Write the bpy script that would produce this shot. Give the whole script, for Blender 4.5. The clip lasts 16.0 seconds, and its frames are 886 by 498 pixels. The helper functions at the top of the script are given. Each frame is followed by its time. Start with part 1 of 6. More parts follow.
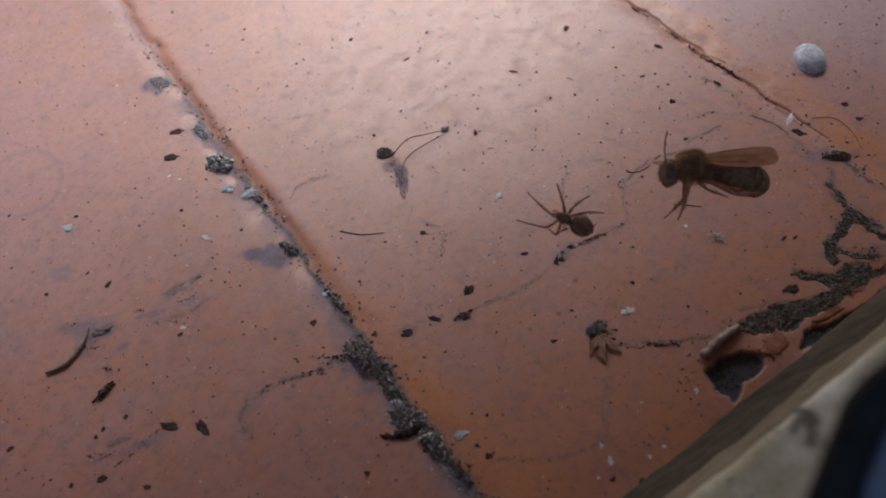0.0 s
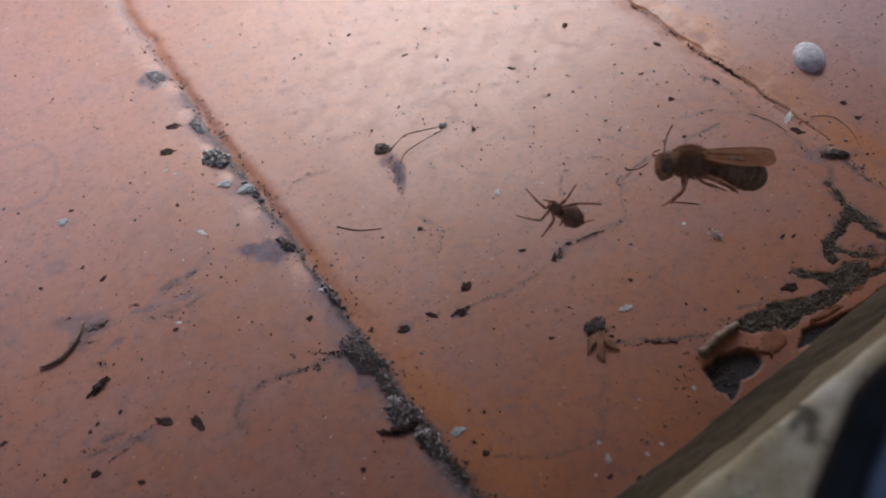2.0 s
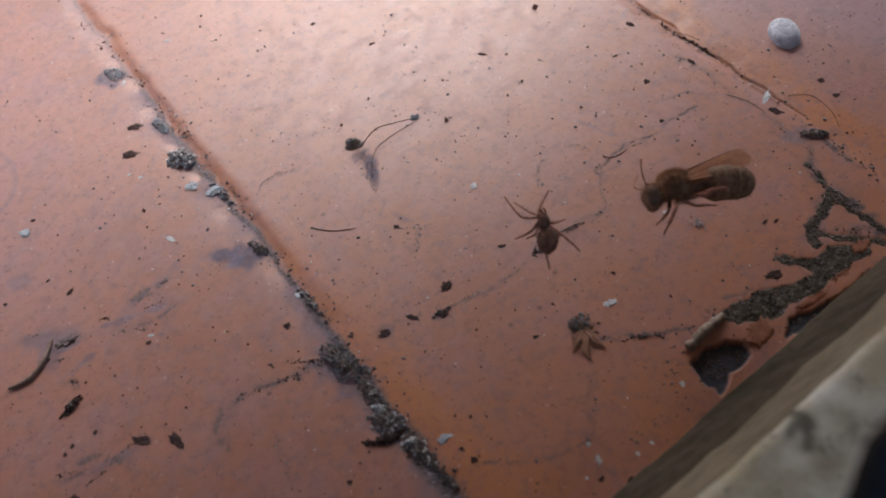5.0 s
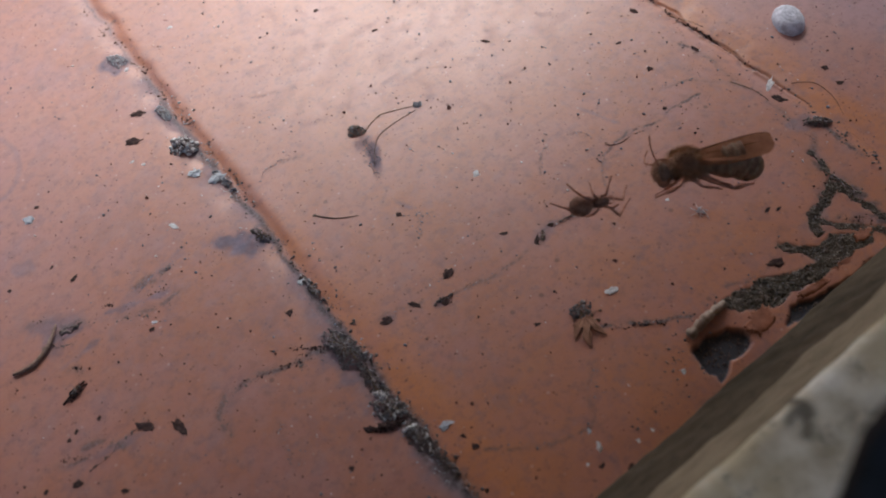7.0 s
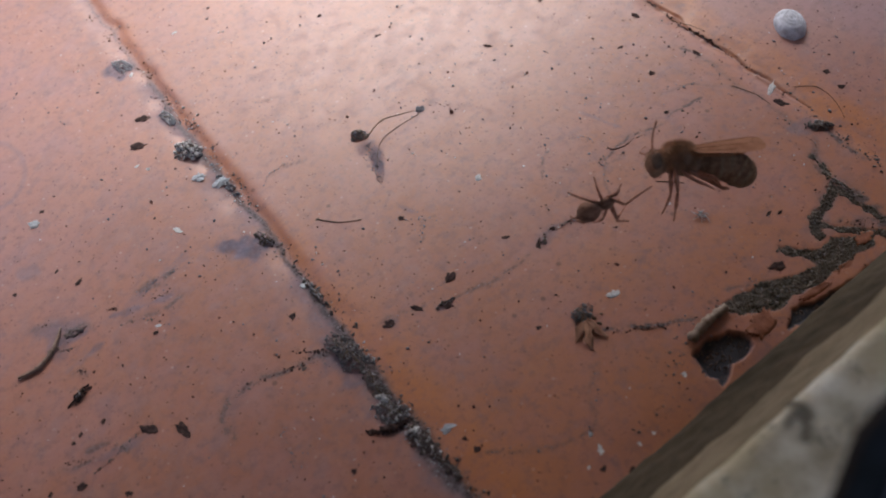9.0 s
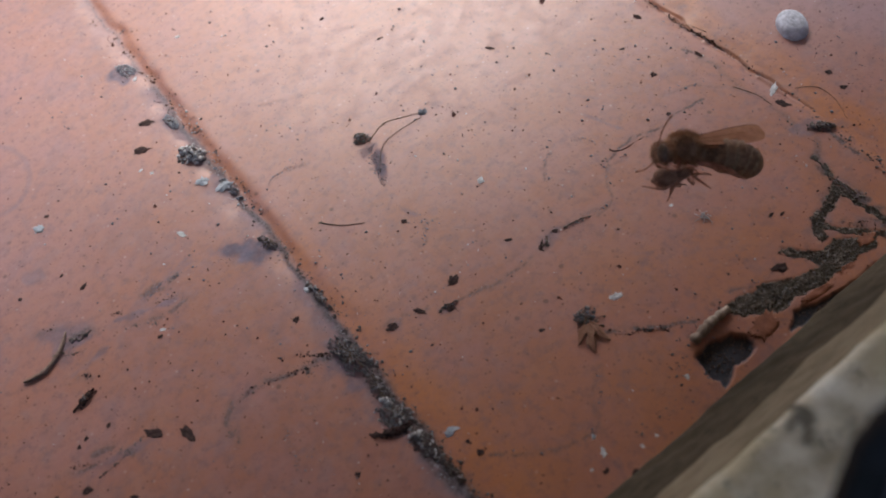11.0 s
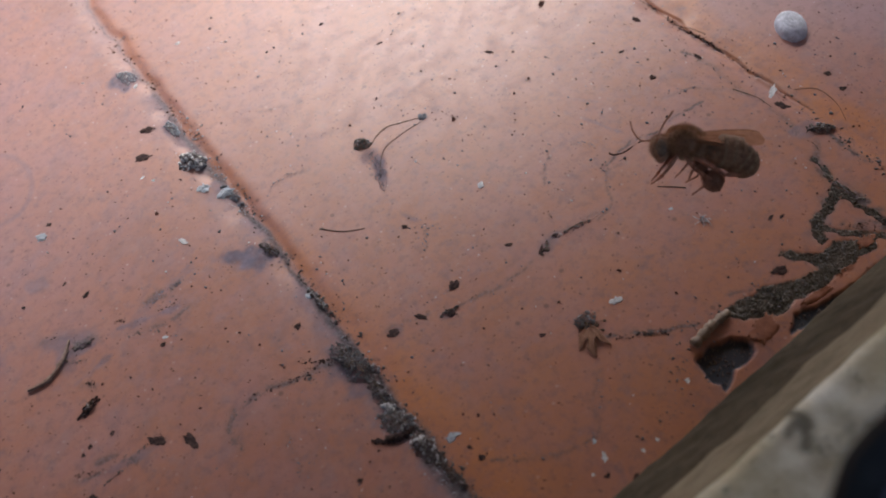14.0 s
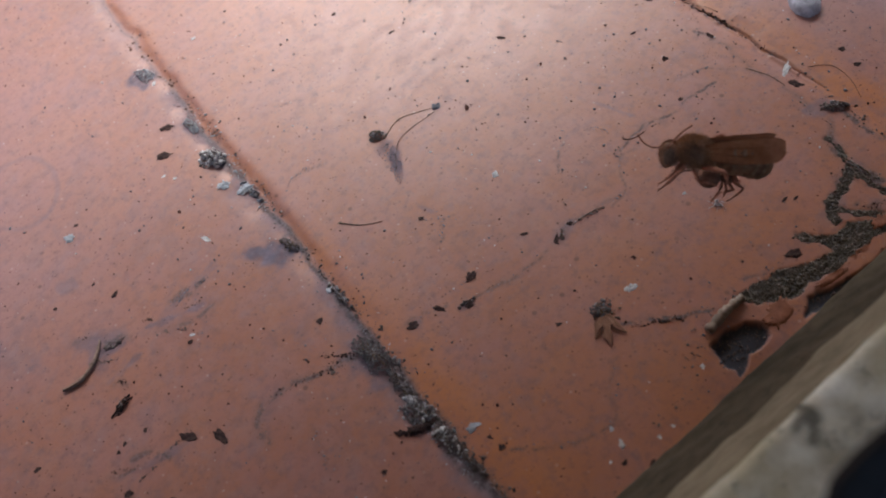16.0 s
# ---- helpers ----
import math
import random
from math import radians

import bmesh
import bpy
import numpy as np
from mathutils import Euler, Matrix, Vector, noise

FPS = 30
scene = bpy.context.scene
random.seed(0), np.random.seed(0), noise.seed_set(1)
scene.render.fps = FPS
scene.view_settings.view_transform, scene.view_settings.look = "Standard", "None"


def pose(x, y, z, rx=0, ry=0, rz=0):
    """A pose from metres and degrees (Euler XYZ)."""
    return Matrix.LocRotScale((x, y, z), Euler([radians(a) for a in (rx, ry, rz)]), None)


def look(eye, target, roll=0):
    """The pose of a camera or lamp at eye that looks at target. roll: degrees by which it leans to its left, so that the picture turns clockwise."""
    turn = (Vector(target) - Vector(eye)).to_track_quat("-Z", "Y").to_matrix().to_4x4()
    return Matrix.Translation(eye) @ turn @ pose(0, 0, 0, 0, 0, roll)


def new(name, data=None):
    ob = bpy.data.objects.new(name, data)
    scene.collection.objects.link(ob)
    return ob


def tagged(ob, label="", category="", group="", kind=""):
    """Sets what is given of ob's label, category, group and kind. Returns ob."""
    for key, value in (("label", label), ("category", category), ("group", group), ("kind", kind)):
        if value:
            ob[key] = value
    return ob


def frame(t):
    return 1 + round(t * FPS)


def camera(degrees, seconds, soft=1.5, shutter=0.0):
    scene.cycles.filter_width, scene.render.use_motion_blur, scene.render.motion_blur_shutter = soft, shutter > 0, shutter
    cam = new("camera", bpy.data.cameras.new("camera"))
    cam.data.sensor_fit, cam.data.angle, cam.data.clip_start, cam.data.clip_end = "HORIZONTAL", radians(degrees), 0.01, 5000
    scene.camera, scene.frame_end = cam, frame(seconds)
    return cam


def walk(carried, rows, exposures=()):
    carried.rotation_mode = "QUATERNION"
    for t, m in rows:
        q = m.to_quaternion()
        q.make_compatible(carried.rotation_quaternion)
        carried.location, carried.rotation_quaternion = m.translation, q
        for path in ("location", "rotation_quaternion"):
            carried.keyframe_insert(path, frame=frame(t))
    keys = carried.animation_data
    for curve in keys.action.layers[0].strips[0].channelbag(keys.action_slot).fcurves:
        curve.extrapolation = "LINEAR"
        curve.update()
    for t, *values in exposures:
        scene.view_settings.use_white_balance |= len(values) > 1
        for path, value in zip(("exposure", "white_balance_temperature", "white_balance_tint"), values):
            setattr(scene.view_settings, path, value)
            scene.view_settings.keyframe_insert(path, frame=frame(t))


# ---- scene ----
# ---- camera ----
cam = camera(52.0, 16.0, soft=1.9)
METRES, EYE, TILT, LEAN, TURN = 0.0168, 0.0856, -49.87, 6.84, -31.8
ROWS = [
    (0.0, 0.0, 0.0, 0.0, 0.0, 0.0, -0.0),
    (0.5, -0.0288, 0.0513, -0.0281, -0.72, 0.35, -0.43),
    (1.0, -0.0369, 0.0424, -0.0236, -0.6, 0.11, -0.33),
    (1.5, -0.0294, 0.0382, -0.0302, -0.55, 0.22, -0.38),
    (2.0, -0.0198, 0.0277, -0.025, -0.33, -0.02, -0.35),
    (2.5, -0.023, 0.0475, 0.0176, -0.41, -0.76, -0.17),
    (3.0, -0.0418, 0.0755, 0.0286, -0.79, -1.05, 0.0),
    (3.5, -0.0471, 0.1261, 0.0763, -1.29, -1.3, 0.56),
    (4.0, -0.0528, 0.1608, 0.1301, -1.72, -1.47, 1.28),
    (6.5, -0.0459, 0.2087, 0.2291, -2.16, -2.97, 2.13),
    (7.0, -0.0409, 0.1853, 0.2052, -1.86, -2.98, 1.87),
    (7.5, -0.025, 0.1565, 0.2072, -1.52, -2.81, 1.9),
    (8.0, -0.0236, 0.1618, 0.2095, -1.56, -2.82, 1.89),
    (8.5, -0.0179, 0.1583, 0.207, -1.5, -2.71, 1.89),
    (9.0, -0.0181, 0.1562, 0.2035, -1.51, -2.71, 1.93),
    (11.5, 0.0132, 0.1349, 0.2527, -1.17, -2.8, 2.4),
    (12.0, 0.0186, 0.1399, 0.2772, -1.24, -2.87, 2.64),
    (12.5, 0.0125, 0.1504, 0.2629, -1.35, -2.82, 2.48),
    (13.0, 0.0157, 0.1457, 0.2703, -1.27, -2.98, 2.48),
    (13.5, 0.0259, 0.1355, 0.2754, -1.08, -2.85, 2.6),
    (14.0, 0.0281, 0.1225, 0.2903, -0.96, -2.94, 2.75),
    (14.5, 0.0308, 0.1082, 0.2977, -0.78, -3.11, 2.79),
    (15.0, 0.0351, 0.0995, 0.3107, -0.66, -3.25, 2.87),
    (15.5, 0.0498, 0.0687, 0.2887, -0.19, -3.33, 2.59),
    (16.0, 0.1239, 0.0346, 0.5093, 0.67, -5.28, 4.7),
]
walk(cam, [(t, pose(0, 0, EYE, TILT, LEAN, TURN) @ pose(METRES * x, METRES * y, METRES * z, 90 + pitch, roll, yaw)) for t, x, y, z, yaw, pitch, roll in ROWS],
     exposures=[(0.0, -0.02, 6100, 12), (0.5, 0.10, 6100, 12), (2.0, 0.18, 6100, 12), (3.5, 0.27, 6100, 12), (16.0, 0.30, 6100, 12)])

cam.data.dof.use_dof, cam.data.dof.focus_distance, cam.data.dof.aperture_fstop = True, 0.117, 34.0

# ---- world and light: overcast day, most of the light from beyond the sill ----
world = bpy.data.worlds.new("overcast_sky")
scene.world = world
world.use_nodes = True
wn = world.node_tree
sky = wn.nodes.new("ShaderNodeTexSky")
sky.sky_type = "NISHITA"
sky.sun_disc = False
sky.sun_elevation, sky.sun_rotation = radians(43), radians(29)
sky.dust_density, sky.air_density = 3.0, 1.0
wn.links.new(sky.outputs[0], wn.nodes["Background"].inputs[0])
wn.nodes["Background"].inputs[1].default_value = 0.15

sun_data = bpy.data.lights.new("sun", "SUN")
sun_data.energy, sun_data.angle, sun_data.color = 2.4, radians(28), (1.0, 0.95, 0.88)
sun = new("sun", sun_data)
sun.matrix_basis = look((0.52, 0.92, 1.0), (0, 0, 0))


# ---- noise and masks, in millimetres ----
LATTICE = np.random.RandomState(5).rand(256, 256)


def ease(a, b, v):
    k = np.clip((v - a) / (b - a), 0, 1)
    return k * k * (3 - 2 * k)


def value_noise(x, y):
    ix, iy = np.floor(x).astype(int), np.floor(y).astype(int)
    fx, fy = x - ix, y - iy
    fx, fy = fx * fx * (3 - 2 * fx), fy * fy * (3 - 2 * fy)
    a, b = LATTICE[ix % 256, iy % 256], LATTICE[(ix + 1) % 256, iy % 256]
    c, d = LATTICE[ix % 256, (iy + 1) % 256], LATTICE[(ix + 1) % 256, (iy + 1) % 256]
    return (a * (1 - fx) + b * fx) * (1 - fy) + (c * (1 - fx) + d * fx) * fy


def fbm(x, y, size, octaves=3, shift=0.0):
    total, weight, out = 0.0, 1.0, 0.0
    for k in range(octaves):
        out = out + weight * value_noise(x / size + 17.3 * k + shift, y / size + 9.1 * k + 2 * shift)
        total, weight, size = total + weight, weight * 0.5, size * 0.5
    return out / total


def along(x, y, points):
    """The distance to a line of points."""
    best = np.full(np.shape(x), 1e9)
    for (ax, ay), (bx, by) in zip(points, points[1:]):
        dx, dy = bx - ax, by - ay
        k = np.clip(((x - ax) * dx + (y - ay) * dy) / (dx * dx + dy * dy), 0, 1)
        best = np.minimum(best, np.hypot(x - ax - k * dx, y - ay - k * dy))
    return best


def inside(x, y, points):
    """1 inside a closed outline, 0 outside."""
    odd = np.zeros(np.shape(x), bool)
    for (ax, ay), (bx, by) in zip(points, (*points[1:], points[0])):
        if ay != by:
            odd ^= ((ay > y) != (by > y)) & (x < (bx - ax) * (y - ay) / (by - ay) + ax)
    return ease(-0.1, 0.1, np.where(odd, 1, -1) * along(x, y, (*points, points[0])))


def blot(x, y, cx, cy, rx, ry, turn, rough=0.5, shift=0.0):
    """1 inside an uneven oval, 0 outside."""
    c, s = math.cos(radians(turn)), math.sin(radians(turn))
    u, v = ((x - cx) * c + (y - cy) * s) / rx, ((y - cy) * c - (x - cx) * s) / ry
    d = np.hypot(u, v)
    out, near = np.zeros(np.shape(d)), d < 2.6
    if near.any():
        out[near] = 1 - ease(0.45, 1.15, d[near] + rough * (fbm(x[near], y[near], 2.2, 5, shift) - 0.5) * 2.6)
    return out


CRACKS = [
    (0.32, 0.8, ((70.2, 62.6), (61.5, 62.7), (55.8, 63.6), (53.5, 61.9))),
    (0.4, 0.5, ((50.3, 57.7), (46.1, 57.4), (42.3, 58.0), (39.4, 56.9), (35.2, 56.3))),
    (0.35, 0.5, ((35.2, 56.3), (32.1, 56.6), (26.8, 57.0), (22.5, 58.8), (18.4, 59.7))),
    (0.4, 0.9, ((37.9, 43.4), (42.2, 40.4), (46.7, 38.3))),
    (0.3, 0.6, ((34.1, 40.8), (29.2, 35.1), (24.9, 35.8), (19.2, 39.8))),
    (0.6, 0.8, ((12.4, 59.8), (8.5, 60.8), (4.6, 61.7))),
    (0.5, 0.62, ((4.6, 61.7), (0.3, 61.7), (-1.1, 60.0), (-1.4, 56.9))),
    (1.0, 0.75, ((75.6, 48.4), (73.4, 46.8), (72.3, 44.1), (71.9, 42.1), (69.4, 41.9), (65.8, 39.5))),
    (1.3, 0.8, ((71.9, 42.1), (72.4, 39.5), (72.1, 34.7))),
    (1.3, 0.85, ((67.8, 37.6), (69.4, 36.4), (71.6, 34.6))),
    (0.3, 0.8, ((75.2, 72.8), (75.9, 69.0), (75.5, 61.1), (76.1, 55.7), (75.2, 51.0))),
    (0.5, 0.9, ((78.2, 49.3), (77.3, 43.1))),
    (0.5, 0.56, ((-2.3, 82.3), (0.2, 81.7), (3.1, 82.3))),
    (0.45, 0.48, ((-1.5, 82.5), (1.6, 82.3))),
    (0.5, 0.64, ((-5.7, 79.4), (-2.1, 77.5), (2.6, 77.7))),
    (0.3, 0.6, ((56.0, 61.7), (53.8, 61.5), (52.3, 60.3), (51.2, 58.3), (49.9, 57.0), (47.6, 56.7))),
    (0.25, 0.5, ((50.8, 69.9), (49.8, 68.2), (47.6, 67.0), (46.3, 65.0))),
    (0.2, 0.45, ((53.6, 68.1), (54.9, 66.3))),
    (0.3, 0.6, ((18.5, 88.5), (20.9, 89.0), (24.4, 88.3))),
    (0.2, 0.4, ((24.3, 102.2), (27.9, 100.4), (31.1, 99.5))),
    (0.25, 0.45, ((30.9, 69.3), (28.6, 66.1))),
    (0.25, 0.4, ((28.7, 71.1), (32.5, 68.5))),
    (0.3, 0.55, ((66.4, 66.7), (70.5, 65.9), (74.8, 61.7), (75.5, 59.4))),
    (0.4, 0.75, ((-15.0, 85.2), (-13.1, 84.2), (-11.3, 83.2))),
    (0.35, 0.64, ((-13.0, 82.6), (-9.6, 82.0), (-8.5, 80.5))),
    (0.5, 0.75, ((-12.7, 76.5), (-11.7, 76.1), (-11.4, 75.4))),
    (0.7, 0.64, ((-15.0, 65.8), (-13.3, 65.2), (-11.4, 63.5))),
    (0.4, 0.64, ((-17.8, 65.8), (-15.5, 64.5))),
    (0.3, 0.48, ((3.6, 55.0), (3.2, 52.8), (2.4, 50.3))),
    (0.3, 0.48, ((13.3, 58.7), (10.2, 59.8), (6.6, 61.1))),
    (0.3, 0.56, ((51.7, 38.7), (54.9, 37.6), (55.9, 35.3))),
    (0.5, 0.95, ((78.8, 90.8), (78.9, 81.8), (78.7, 75.6), (79.3, 69.4), (79.5, 64.7), (79.2, 58.0))),
]
SEAM, PITCH = 15.3, 64.0


def askew(x, y):
    """How far the joint beside x has wandered from its straight line, in millimetres."""
    return np.where(np.abs(x - SEAM) < 30, 1.0 * ease(72, 112, y), 0.0)


def masks(x, y):
    """Per place: crack grime, blue-grey stain, bare mortar, hole."""
    wx = x + 1.6 * (fbm(x, y, 3.5, 3, 3.0) - 0.5)
    wy = y + 1.6 * (fbm(x, y, 3.5, 3, 8.0) - 0.5)
    patch = fbm(x, y, 1.1, 3, 1.0)
    crack = 0.0 * x
    gaps = ease(0.38, 0.56, fbm(x, y, 0.8, 2, 1.0)) * (0.45 + 0.55 * ease(0.35, 0.6, fbm(x, y, 5.0, 2, 51.0)))
    halo = ease(0.3, 0.7, fbm(x, y, 4.0, 2, 21.0))
    for width, strength, points in CRACKS:
        d = along(wx, wy, points)
        crack = np.maximum(crack, strength * (1 - ease(0.3 * width, 0.9 * width, d)) * gaps)
        crack = np.maximum(crack, 0.22 * strength * (1 - ease(0.5 * width, 2.2 * width, d)) * halo)
    # soil in the joints between the tiles
    u = (wx - SEAM + askew(x, y) + PITCH / 2) % PITCH - PITCH / 2
    first = np.abs(x - SEAM) < 20
    wide = np.where(first, (0.6 + 0.9 * (1 - ease(45, 75, y)) + 0.9 * ease(0.55, 0.75, fbm(x, y, 9, 2, 6.0))) * (1 - 0.75 * ease(112, 128, y)), 0.3)
    crack = np.maximum(crack, np.where(first, 0.8 - 0.40 * ease(98, 122, y), 0.10) * (1 - ease(0.2, 1.0, np.abs(u + 0.5) / wide)) * np.maximum(ease(0.25, 0.6, patch + 0.08), 0.85 * np.where(first, 1, 0) * (1 - ease(0.0, 0.25, np.abs(u + 0.3) - 0.3))))
    stain = 0.98 * blot(x, y, 12.4, 79.4, 6.2, 2.6, -42, 0.9) * (0.75 + 0.5 * (fbm(x, y, 0.8, 3, 91.0) - 0.3))
    smear = fbm(x * 0.8 + y * 0.55, y * 1.9 - x * 1.5, 5.0, 4, 31.0)
    stain = np.maximum(stain, 0.16 * ease(0.58, 0.76, smear) * np.where(x < SEAM - 1, 1.0, 0.45))
    stain = np.maximum(stain, 0.16 * ease(0.60, 0.75, fbm(x, y, 1.3, 4, 41.0)))
    mottle = fbm(x, y, 0.7, 3, 93.0)
    for cx, cy, rx, ry, turn, strength, shift in (
        (-12.4, 83.4, 4.6, 1.4, -28, 0.6, 1), (-13.5, 80.5, 1.6, 3.2, -30, 0.55, 12), (12.0, 123.2, 3.4, 2.6, 0, 0.9, 2), (13.0, 108.0, 1.2, 3.6, 0, 0.8, 33), (13.6, 92.0, 1.2, 3.2, 0, 0.7, 34), (19.5, 58.9, 1.6, 1.0, 30, 0.9, 3), (-12.7, 93.8, 1.4, 1.8, 0, 0.5, 4),
        (0.3, 82.2, 4.2, 0.6, 12, 0.4, 5), (2.2, 83.2, 3.4, 0.35, 16, 0.4, 6), (-12.5, 63.9, 4.4, 0.6, -8, 0.5, 7), (31.6, 81.0, 0.9, 3.8, -24, 0.85, 8), (32.2, 84.6, 1.6, 1.2, 12, 0.6, 9),
        (-23.0, 90.0, 3.0, 5.0, 10, 0.4, 10), (13.0, 58.5, 2.6, 4.4, 0, 0.75, 19), (13.6, 50.0, 1.8, 4.4, 0, 0.7, 20), (13.4, 100.0, 2.2, 4.4, 0, 0.6, 21), (14.2, 70.0, 1.2, 8.0, 0, 0.6, 22), (-10.6, 81.0, 2.0, 0.7, -10, 0.8, 23), (-10.4, 77.6, 2.4, 0.6, 10, 0.6, 24), (77.5, 50.0, 3.2, 1.6, -30, 0.6, 25), (41.2, 57.6, 2.0, 1.2, 20, 0.5, 26), (25.5, 57.0, 1.5, 0.7, -20, 0.7, 11), (-3.0, 80.0, 4.0, 0.5, -14, 0.7, 13), (16.0, 100.0, 1.2, 14.0, 0, 0.5, 14), (11.0, 148.0, 5.5, 26.0, 4, 0.22, 15),
        (66.0, 39.4, 1.3, 2.6, -50, 0.35, 29), (70.2, 36.4, 2.4, 1.2, -60, 0.4, 30), (72.3, 39.0, 0.9, 3.6, 0, 0.4, 31), (73.0, 45.5, 0.8, 2.6, -24, 0.3, 32),
        (30.4, 71.5, 0.4, 2.2, 20, 0.5, 16), (59.5, 73.0, 0.3, 2.6, 40, 0.4, 17), (58.0, 68.5, 0.3, 3.0, 20, 0.5, 18),
    ):
        stain = np.maximum(stain, strength * blot(x, y, cx, cy, rx, ry, turn, 0.85, shift) * (0.7 + 0.6 * (mottle - 0.3)))
    stain = stain * np.where(first, 1 - ease(-0.3, 0.6, u) * (1 - ease(3.0, 6.0, u)), 1.0)
    dust = 0.62 * np.where(first, 1, 0) * ease(-4.5, -0.6, u + 2.2 * (fbm(x, y, 2.5, 3, 55.0) - 0.5)) * (1 - ease(-0.3, 0.3, u)) * ease(0.3, 0.6, fbm(x, y, 3.5, 4, 56.0)) * (1 - 0.5 * ease(112, 130, y))
    stain = np.maximum(stain, dust)
    ring = np.abs(np.hypot((x + 12.3) / 1.0, (y - 114.8) / 1.25) - 5.6 + 0.8 * (fbm(x, y, 4, 2, 2.0) - 0.5))
    stain = np.maximum(stain, 0.30 * (1 - ease(0.1, 0.5, ring)))
    # broken edge by the window: crumbled mortar, a dark hollow and the gap under the torn paint
    ex, ey = x + 1.0 * (fbm(x, y, 1.5, 4, 5.0) - 0.5), y + 1.0 * (fbm(x, y, 1.5, 4, 15.0) - 0.5)
    bare = inside(ex, ey, ((49.8, 37.9), (51.6, 37.7), (53.5, 37.1), (55.3, 37.5), (57.2, 36.5), (59.1, 35.8), (61.2, 35.3), (61.2, 36.9), (60, 37.9), (60.2, 38.9), (61.3, 37.8), (63.3, 36.4), (65.1, 36.9), (67.1, 35.8), (69.4, 34.3), (68.4, 33.1), (65.4, 33.6), (63.4, 33.4), (60.9, 33.5), (59.1, 33.4), (56.4, 34.2), (54.9, 33.5), (52.6, 34.5), (50.3, 35.6), (49.7, 36.6)))
    bare = np.maximum(bare, 1 - ease(0.25, 0.5, along(ex, ey, ((49.0, 37.5), (51.9, 36.9))) + 0.5 * (fbm(x, y, 0.8, 3, 35.0) - 0.5)))
    # veins of crumbled mortar that run out from the broken edge
    for half, vein in (
        (0.20, ((73.0, 46.8), (72.9, 45.0), (72.2, 43.0), (71.2, 41.5))),
        (0.55, ((71.2, 41.5), (68.3, 40.6), (65.9, 39.8), (64.6, 38.1))),
        (0.34, ((71.2, 41.5), (71.6, 39.8), (71.8, 37.6), (71.8, 34.8))),
        (0.36, ((65.6, 39.2), (67.8, 36.5), (70.4, 33.5))),
        (0.45, ((60.4, 39.4), (60.6, 38.3), (61.9, 36.7))),
    ):
        bare = np.maximum(bare, 0.85 * (1 - ease(0.5 * half, 1.5 * half, along(ex, ey, vein) + 0.9 * (fbm(x, y, 0.9, 3, 36.0) - 0.5))))
    hx, hy = x + 0.8 * (fbm(x, y, 1.2, 4, 61.0) - 0.5), y + 0.8 * (fbm(x, y, 1.2, 4, 71.0) - 0.5)
    hole = inside(hx, hy, ((43.1, 35.3), (45.4, 35.6), (47.7, 35), (49, 33.6), (48.6, 32.1), (47.8, 31.9), (45.5, 32), (42.8, 30.7), (43, 31.6), (42.5, 32.7), (42.9, 33.8)))
    hole = np.maximum(hole, inside(hx, hy, ((55.1, 33.1), (57.6, 32.1), (62.3, 31.6), (66.6, 31.9), (66.2, 31.1), (61.4, 30.8), (57, 30.8), (53.9, 31.1), (52.9, 31.5))))
    bare = bare * (1 - hole)
    return crack, stain, bare, hole


def height(x, y, parts=None):
    """The surface of the tiles, in millimetres over their plane."""
    crack, stain, bare, hole = parts if parts is not None else masks(x, y)
    u = (x - SEAM + askew(x, y) + 1.6 * (fbm(x, y, 3.5, 3, 3.0) - 0.5) + PITCH / 2) % PITCH - PITCH / 2
    far = x > 47
    # each tile edge is rounded under the paint: wide on the far side of a joint, short on the near side
    wide = np.where(far, 4.6, 3.0 - 1.2 * ease(62, 85, y))
    deep = np.where(far, 0.42 * (0.45 + 0.55 * ease(50, 66, y)), 0.16 + 0.22 * ease(58, 88, y))
    h = -deep * np.exp(-(u / np.where(u > 0, 0.55 * wide, np.where(far, 1.5, 1.9))) ** 2)
    # the paint film curls up where it has torn along the far joint
    torn = np.where(far, 0.30, 0.012) * np.exp(-((u + 0.35) / 0.28) ** 2) * ease(0.42, 0.6, fbm(x, y, 2.4, 3, 27.0)) * ease(52, 62, y)
    h = h + torn - np.where(far, 0.30, 0.0) * np.exp(-((u - 0.12) / 0.22) ** 2) * ease(50, 60, y)
    u = u % PITCH
    h = h + 0.09 * (fbm(x, y, 26, 2, 1.5) - 0.5) + 0.006 * (fbm(x, y, 3.0, 3, 2.5) - 0.5) + 0.008 * (fbm(x, y, 0.9, 2, 12.5) - 0.5) + np.where(x > 47, 0.07, 0.05) * (fbm(x, y, 1.6, 3, 77.0) - 0.5) * (1 - ease(2.5, 5.5, u)) * ease(0, 0.5, u)
    h = h - 0.20 * bare * (0.2 + 1.1 * fbm(x, y, 0.9, 2, 7.0) + 0.9 * (fbm(x, y, 0.45, 2, 17.0) - 0.5)) - np.where(x > 52, 0.45, 0.75) * hole - 0.03 * crack + 0.05 * crack * fbm(x, y, 0.6, 2, 9.0)
    return h


def ground_at(x, y):
    return float(height(np.array([float(x)]), np.array([float(y)]))[0])


# ---- materials ----
def nodes_of(name):
    mat = bpy.data.materials.new(name)
    mat.use_nodes = True
    return mat, mat.node_tree, mat.node_tree.nodes["Principled BSDF"]


def tex_noise(nt, scale, detail=4.0, rough=0.6, coords=None):
    n = nt.nodes.new("ShaderNodeTexNoise")
    n.inputs["Scale"].default_value, n.inputs["Detail"].default_value, n.inputs["Roughness"].default_value = scale, detail, rough
    if coords:
        nt.links.new(coords, n.inputs["Vector"])
    return n.outputs[0]


